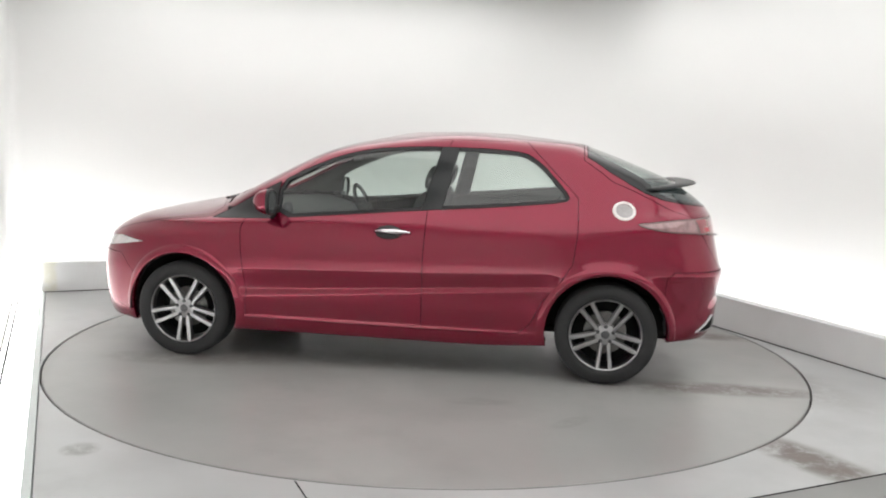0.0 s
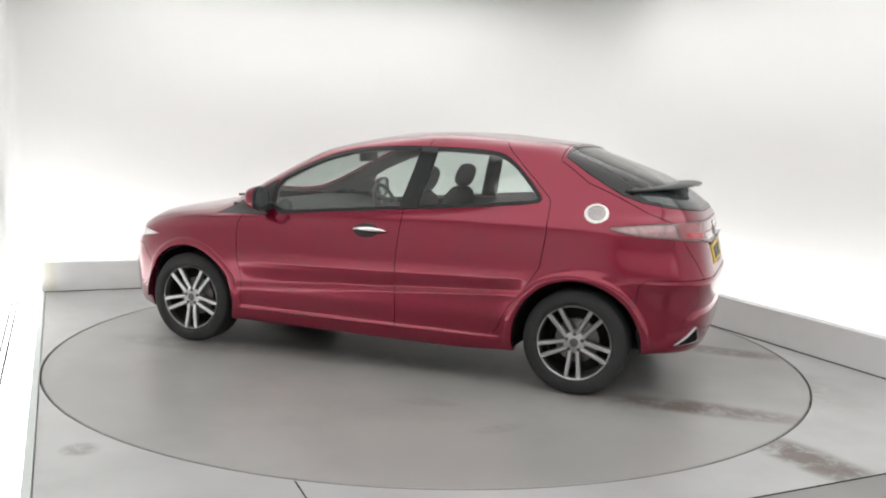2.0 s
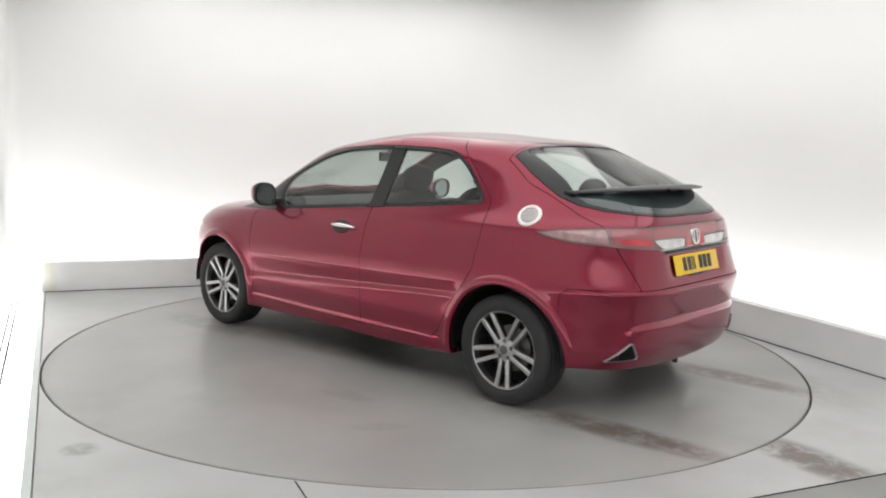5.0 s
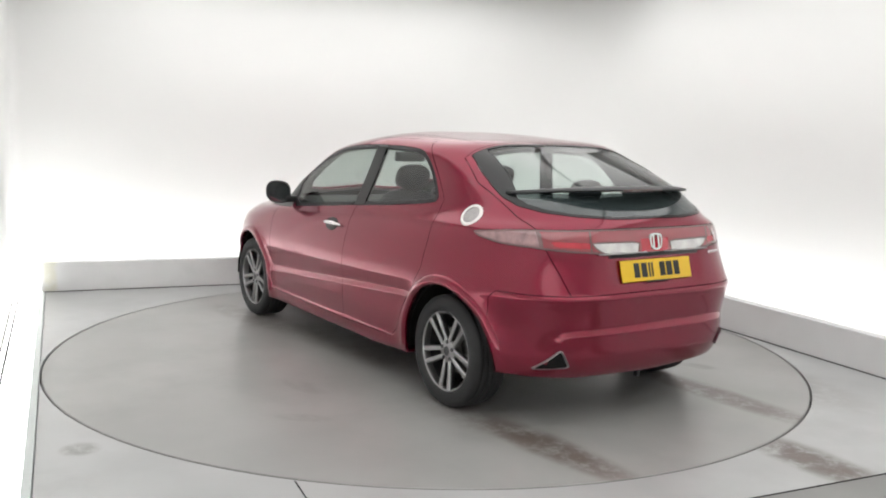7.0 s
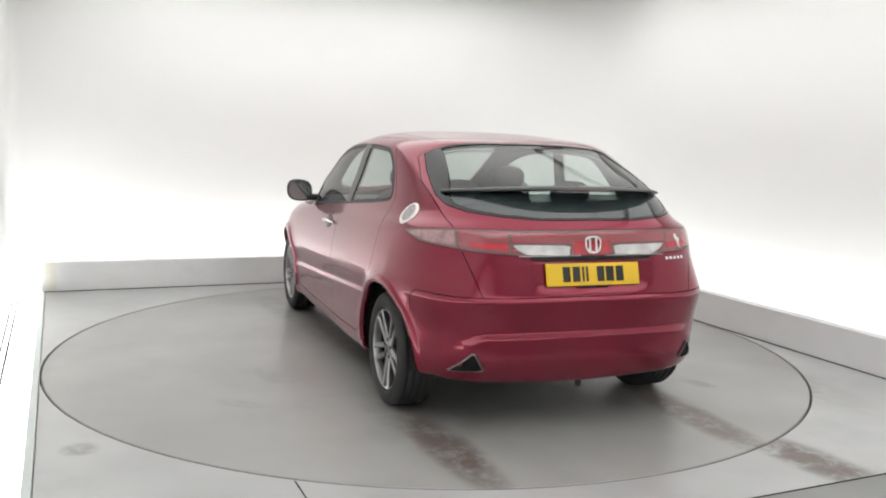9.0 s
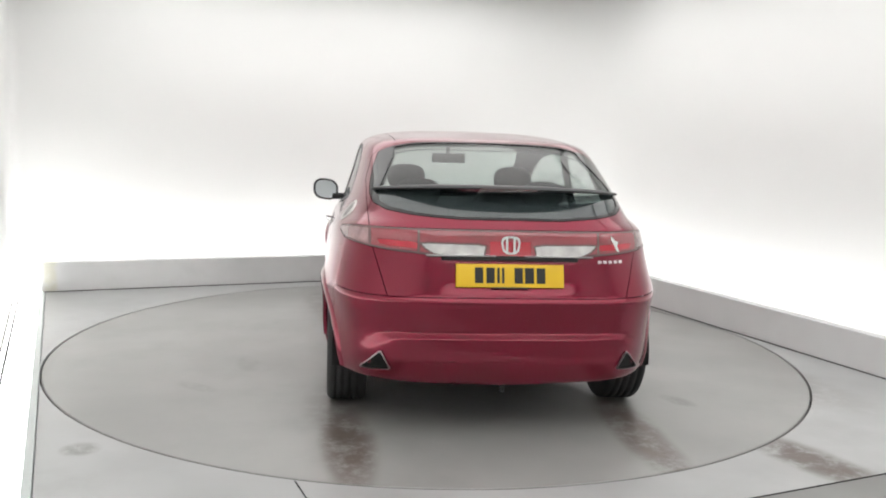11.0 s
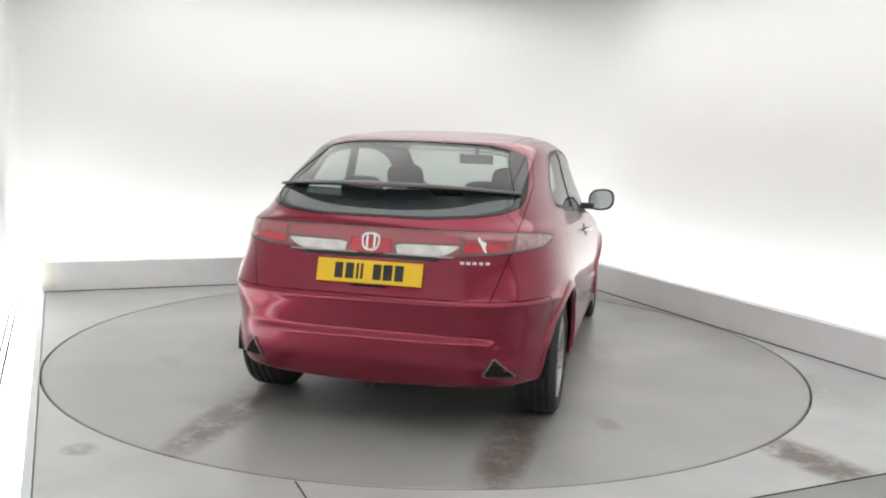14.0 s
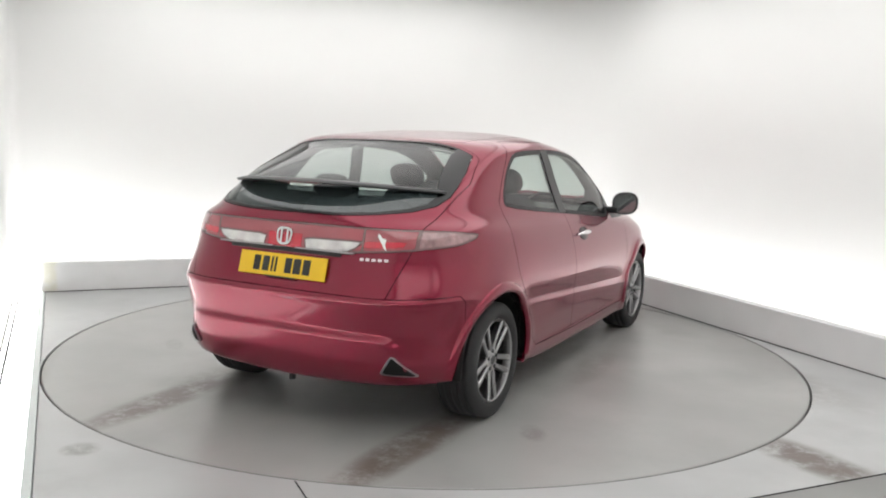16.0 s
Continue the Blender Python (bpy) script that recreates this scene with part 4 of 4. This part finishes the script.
def door_mirror(side):
    """A red housing on a black foot, its glass looking back."""
    mirror = new("door_mirror")
    mirror.parent = car
    mirror.matrix_basis = pose(0.730, 0.900 * side, 1.008, 0, 0, 2 * side)
    bm = bmesh.new()
    bmesh.ops.create_uvsphere(bm, u_segments=28, v_segments=18, radius=1.0)
    for v in bm.verts:
        x, y, z = v.co
        k = 2.6
        r = (abs(y) ** k + abs(z) ** k) ** (1 / k) if abs(y) + abs(z) > 1e-6 else 0
        f = math.hypot(y, z) / r if r > 1e-6 else 1
        y, z = y * f, z * f
        v.co = (0.105 * x if x > 0 else 0.003 * x, (0.090 * y) * (1 - 0.12 * x), 0.077 * z + 0.008 * y * side)
    part("mirror_housing", bm, M_PAINT, mirror, "red mirror housing")
    bm = bmesh.new()
    outline = [(0.093 * abs(math.cos(a)) ** 0.75 * (1 if math.cos(a) > 0 else -1), 0.079 * abs(math.sin(a)) ** 0.75 * (1 if math.sin(a) > 0 else -1)) for a in (2 * math.pi * i / 36 for i in range(36))]
    rows = []
    for k, x in ((1.0, 0.004), (1.02, -0.005), (0.96, -0.016), (0.87, -0.015), (0.85, -0.006)):
        rows.append([bm.verts.new((x, y * k, z * k + 0.008 * y / 0.1 * side)) for y, z in outline])
    for a, b in zip(rows, rows[1:]):
        for i in range(36):
            bm.faces.new((a[i], a[(i + 1) % 36], b[(i + 1) % 36], b[i]))
    bmesh.ops.recalc_face_normals(bm, faces=bm.faces)
    part("mirror_bezel", bm, M_BLACK, mirror, "black mirror bezel")
    bm = bmesh.new()
    bm.faces.new([bm.verts.new((-0.008 + 0.05 * y * side, y * 0.855, z * 0.855 + 0.008 * y / 0.1 * side)) for y, z in outline])
    part("mirror_glass", bm, M_MIRROR, mirror, "mirror glass")
    bm = bmesh.new()
    box(bm, -0.02, 0.05, -0.16 if side > 0 else 0.05, -0.05 if side > 0 else 0.16, -0.075, -0.030, 0.012)
    part("mirror_foot", bm, M_BLACK, mirror, "black mirror foot")


def rear_wing():
    bm = bmesh.new()
    prev = None
    n = 40
    prof = [(0.0, 0.0), (0.02, 0.010), (0.07, 0.013), (0.12, 0.006), (0.13, -0.002), (0.11, -0.012), (0.05, -0.016), (0.01, -0.010)]
    for i in range(n + 1):
        s = -1 + 2 * i / n
        y = 0.640 * s
        lead = -1.745 + 0.225 * abs(s) ** 3.2
        k = 1 - 0.60 * abs(s) ** 4
        z = 1.200 - 0.034 * abs(s) ** 3
        ringv = [bm.verts.new((lead - a * k, y, z + b * (1.0 - 0.45 * abs(s) ** 2))) for a, b in prof]
        if prev:
            for j in range(len(prof)):
                bm.faces.new((prev[j], prev[(j + 1) % len(prof)], ringv[(j + 1) % len(prof)], ringv[j]))
        else:
            bm.faces.new(ringv)
        prev = ringv
    bm.faces.new(prev)
    bmesh.ops.recalc_face_normals(bm, faces=bm.faces)
    wing = part("rear_wing", bm, M_BLACK, car, "gloss black spoiler across the rear glass", sharp=50)
    bm = bmesh.new()
    box(bm, -1.878, -1.866, -0.14, 0.14, 1.190, 1.198, 0.002)
    part("high_stop_lamp", bm, M_STOP, wing, "slim dark red stop lamp")


def number_plate():
    bm = bmesh.new()
    box(bm, -0.26, 0.26, -0.004, 0.004, -0.0555, 0.0555, 0.003)
    plate = part("number_plate", bm, M_PLATE, car, "yellow rear number plate with dark bars")
    tilt = math.degrees(math.atan2(0.029, 0.106))
    plate.matrix_basis = Matrix.Translation((-1.996, 0, 0.795)) @ Matrix(((0, -1, 0, 0), (1, 0, 0, 0), (0, 0, 1, 0), (0, 0, 0, 1))).inverted() @ pose(0, 0, 0, -tilt)
    for x, w in ((-0.150, 0.040), (-0.095, 0.040), (-0.057, 0.012), (-0.035, 0.012), (0.040, 0.040), (0.092, 0.044), (0.148, 0.042)):
        bm = bmesh.new()
        box(bm, x - w / 2, x + w / 2, -0.0062, -0.003, -0.036, 0.038, 0.001)
        part("plate_bar", bm, M_MARK, plate, "dark character bar", smooth=False)
    bm = bmesh.new()
    box(bm, -0.09, 0.09, -0.0062, -0.002, -0.062, -0.0545, 0.001)
    part("plate_strip", bm, M_MARK, plate, "small dark strip", smooth=False)


def tail_details():
    bm = bmesh.new()      # grip above the plate, black to paint the shadow there
    box(bm, -1.985, -1.965, -0.33, 0.33, 0.862, 0.884, 0.006)
    part("tailgate_grip", bm, M_BLACK, car, "dark grip under the lamp bar")
    bm = bmesh.new()      # chrome line under the lamps
    for sgn in (1, -1):
        box(bm, -1.992, -1.975, 0.07 * sgn if sgn > 0 else -0.40, 0.40 if sgn > 0 else -0.07, 0.884, 0.889, 0.001)
    part("lamp_trim", bm, M_ALLOY, car, "thin bright strip under the lamp bar", smooth=False)
    p, n = tail_at(0.0, 0.937)
    bm = bmesh.new()      # emblem: a plain bright frame
    outer = [(0.052, 0.044), (0.040, -0.044), (-0.040, -0.044), (-0.052, 0.044)]
    outer, inner = round_poly(outer, 0.22, 2), round_poly([(a * 0.76, b * 0.76) for a, b in outer], 0.22, 2)
    rows = [[bm.verts.new((x * k, y, z * k)) for x, z in o] for o, y, k in ((outer, 0.002, 1), (outer, 0.010, 0.97), (inner, 0.010, 1), (inner, 0.002, 1))]
    for a, b in zip(rows, rows[1:]):
        for i in range(len(outer)):
            bm.faces.new((a[i], a[(i + 1) % len(outer)], b[(i + 1) % len(outer)], b[i]))
    box(bm, -0.024, -0.012, 0.003, 0.010, -0.034, 0.034, 0.002)
    box(bm, 0.012, 0.024, 0.003, 0.010, -0.034, 0.034, 0.002)
    bmesh.ops.recalc_face_normals(bm, faces=bm.faces)
    ob = part("emblem", bm, M_CHROME, car, "plain chrome emblem", smooth=False)
    ob.matrix_basis = seat_on(p, n)
    for i, y in enumerate((-0.44, -0.468, -0.496, -0.524, -0.552)):      # model badge as plain bars
        p, n = tail_at(y, 0.862)
        bm = bmesh.new()
        box(bm, -0.010, 0.010, -0.001, 0.004, -0.007, 0.007, 0.001)
        ob = part("badge_bar", bm, M_CHROME, car, "small chrome badge bar", smooth=False)
        ob.matrix_basis = seat_on(p, n)
    p, n = tail_at(-0.525, 0.945)
    bm = bmesh.new()
    prism(bm, [(-0.020, -0.038), (-0.008, -0.030), (0.006, -0.004), (0.024, 0.026), (0.018, 0.040), (0.002, 0.020), (-0.018, 0.012), (-0.012, -0.010)], 0.001, 0.003)
    ob = part("sticker", bm, M_STICKER, car, "small white sticker on the lamp", smooth=False)
    ob.matrix_basis = seat_on(p, n)
    for side in (1, -1):
        corners = [(0.705, 0.316), (0.605, 0.428), (0.550, 0.332)]
        big = round_poly(corners, 0.08, 1)
        big = [(a0 + (a1 - a0) * k / 8, b0 + (b1 - b0) * k / 8) for (a0, b0), (a1, b1) in zip(big, big[1:] + big[:1]) for k in range(8)]
        cy, cz = sum(a for a, _ in corners) / 3, sum(b for _, b in corners) / 3
        def at(a, b, out):
            p, n = tail_at(a * side, b)
            return Vector((p.x - out, a * side, b))
        bm = bmesh.new()
        rows = []
        for k, out in ((1.0, -0.01), (1.0, 0.012), (0.91, 0.013), (0.87, 0.004)):
            rows.append([bm.verts.new(at(cy + (a - cy) * k, cz + (b - cz) * k, out)) for a, b in big])
        for a, b in zip(rows, rows[1:]):
            for i in range(len(big)):
                bm.faces.new((a[i], a[(i + 1) % len(big)], b[(i + 1) % len(big)], b[i]))
        bmesh.ops.recalc_face_normals(bm, faces=bm.faces)
        trim = part("exhaust_trim", bm, M_ALLOY, car, "chrome triangular exhaust trim", smooth=False)
        # no hole: a flat black sheet paints the dark inside the trim
        bm = bmesh.new()
        bm.faces.new([bm.verts.new(at(cy + (a - cy) * 0.88, cz + (b - cz) * 0.88, 0.0055)) for a, b in big])
        part("exhaust_opening", bm, M_PIT, trim, "black exhaust opening", smooth=False)


# ------------------------------------------------------------ the cabin
def cushion(bm, cx, cy, cz, sx, sy, sz, m=None, power=3.2):
    """A rounded cushion block."""
    r = bmesh.ops.create_uvsphere(bm, u_segments=20, v_segments=14, radius=1.0)
    for v in r["verts"]:
        x, y, z = v.co
        d = (abs(x) ** power + abs(y) ** power + abs(z) ** power) ** (1 / power)
        v.co = Vector((x / d * sx, y / d * sy, z / d * sz))
        if m is not None:
            v.co = m @ v.co
        v.co += Vector((cx, cy, cz))


def seat(y, x, rear=False):
    lean = Matrix.Rotation(radians(-20 if not rear else -24), 3, "Y")
    chair = new("rear_seat" if rear else "front_seat")
    chair.parent = car
    bm = bmesh.new()
    cushion(bm, x + 0.28, y, 0.50, 0.28, 0.26, 0.09)
    part("seat_cushion", bm, M_SEAT, chair)
    bm = bmesh.new()
    cushion(bm, x - 0.06, y, 0.80 if not rear else 0.79, 0.075, 0.25, 0.30, lean)
    part("seat_back", bm, M_SEAT, chair)
    if rear and y == 0.0:
        return
    bm = bmesh.new()
    cushion(bm, x - 0.175, y, 1.165 if not rear else 1.125, 0.05, 0.125, 0.085 if not rear else 0.075, lean, 2.8)
    part("headrest", bm, M_SEAT, chair)
    for dy in (-0.05, 0.05):
        bm = bmesh.new()
        box(bm, x - 0.165, x - 0.155, y + dy - 0.006, y + dy + 0.006, 1.04, 1.13, 0.002)
        part("headrest_post", bm, M_STEEL, chair, "steel headrest post")


def cabin():
    seat(0.36, -0.02)
    seat(-0.36, -0.02)
    for y in (0.36, 0.0, -0.36):
        seat(y, -0.90, True)
    bm = bmesh.new()
    prism(bm, [(0.52, 0.55), (0.50, 0.80), (0.58, 0.90), (0.80, 0.955), (1.12, 0.95), (1.12, 0.55)], -0.70, 0.70)
    bmesh.ops.bevel(bm, geom=list(bm.edges), offset=0.03, segments=3, affect="EDGES")
    part("dashboard", bm, M_DASH, car, "dark grey dashboard", sharp=40)
    bm = bmesh.new()
    prev = None
    lathe(bm, [(0.170 + 0.014 * math.cos(a), 0.014 * math.sin(a)) for a in (2 * math.pi * k / 10 for k in range(10))], 36, closed=True)
    box(bm, -0.165, 0.165, -0.012, 0.012, -0.022, 0.022, 0.008)
    box(bm, -0.055, 0.055, -0.018, 0.014, -0.15, 0.05, 0.012)
    wheel = part("steering_wheel", bm, M_DASH, car, "dark steering wheel")
    wheel.matrix_basis = pose(0.44, -0.37, 0.90, 0, 0, 0) @ Matrix.Rotation(radians(24), 4, "Y") @ pose(0, 0, 0, 0, 0, 90)
    bm = bmesh.new()
    box(bm, 0.40, 0.43, -0.125, 0.125, 1.245, 1.315, 0.012)
    box(bm, 0.425, 0.45, -0.015, 0.015, 1.30, 1.36, 0.004)
    part("rear_view_mirror", bm, M_DASH, car, "dark rear-view mirror")
    bm = bmesh.new()
    box(bm, -1.78, -1.10, -0.55, 0.55, 0.935, 0.955, 0.008)
    part("parcel_shelf", bm, M_BOOT, car, "dark parcel shelf")
    lining({"body_shell", "roof_panel", "rear_window_surround", "front_door", "rear_door", "window_trim"}, 0.023, lambda c: c.z > 0.99 and c.x > -1.55, "headlining", M_LINING, "pale grey headlining")
    for side in (1, -1):
        for k in ("front_door", "rear_door"):
            faces = [f for f in GROUPS[(k, "left" if side > 0 else "right")] if f.calc_center_median().z < 1.04]
            part("door_card", panel_mesh(faces, 0.0, 0.0, 0.045), M_DASH, car, "dark inner door card")
    lining({"tailgate", "lamp_bar", "lamp_surround", "centre_reflector", "red_tail_lamp", "outer_tail_lamp", "reversing_lamp", "rear_bumper"}, 0.05, lambda c: True, "tail_lining", M_BOOT, "dark grey inner tail lining")
    lining({"body_shell", "bonnet", "headlamp", "front_bumper"}, 0.04, lambda c: c.z <= 0.99 or c.x > 1.15, "inner_shell", M_PIT, "dark inner shell")


for hx in (HUB_X, -HUB_X):
    for side in (1, -1):
        wheel_arch_liner(hx, side)
for hx in (HUB_X, -HUB_X):
    for side in (1, -1):
        arch_flare(hx, side)
underbody()
for side in (1, -1):
    door_handle(side)
    door_mirror(side)
fuel_cap()
rear_wing()
number_plate()
tail_details()
cabin()
for side in (1, -1):          # wiper arms at the foot of the windscreen
    bm = bmesh.new()
    box(bm, -0.015, 0.015, -0.22, 0.22, 0.0, 0.015, 0.005, pose(1.185, 0.27 * side, 0.982, 0, 0, 6 * side))
    part("wiper", bm, M_BLACK, car, "black wiper arm")


def motions():
    rows_table, rows_car = [], []
    for i in range(33):
        t = i * 0.5
        spin = pose(0, 0, 0, 0, 0, turn_at(t))
        rows_table.append((t, spin))
        rows_car.append((t, spin @ pose(0.163, -0.165, 0)))
    walk(table, rows_table)
    walk(car, rows_car)


motions()
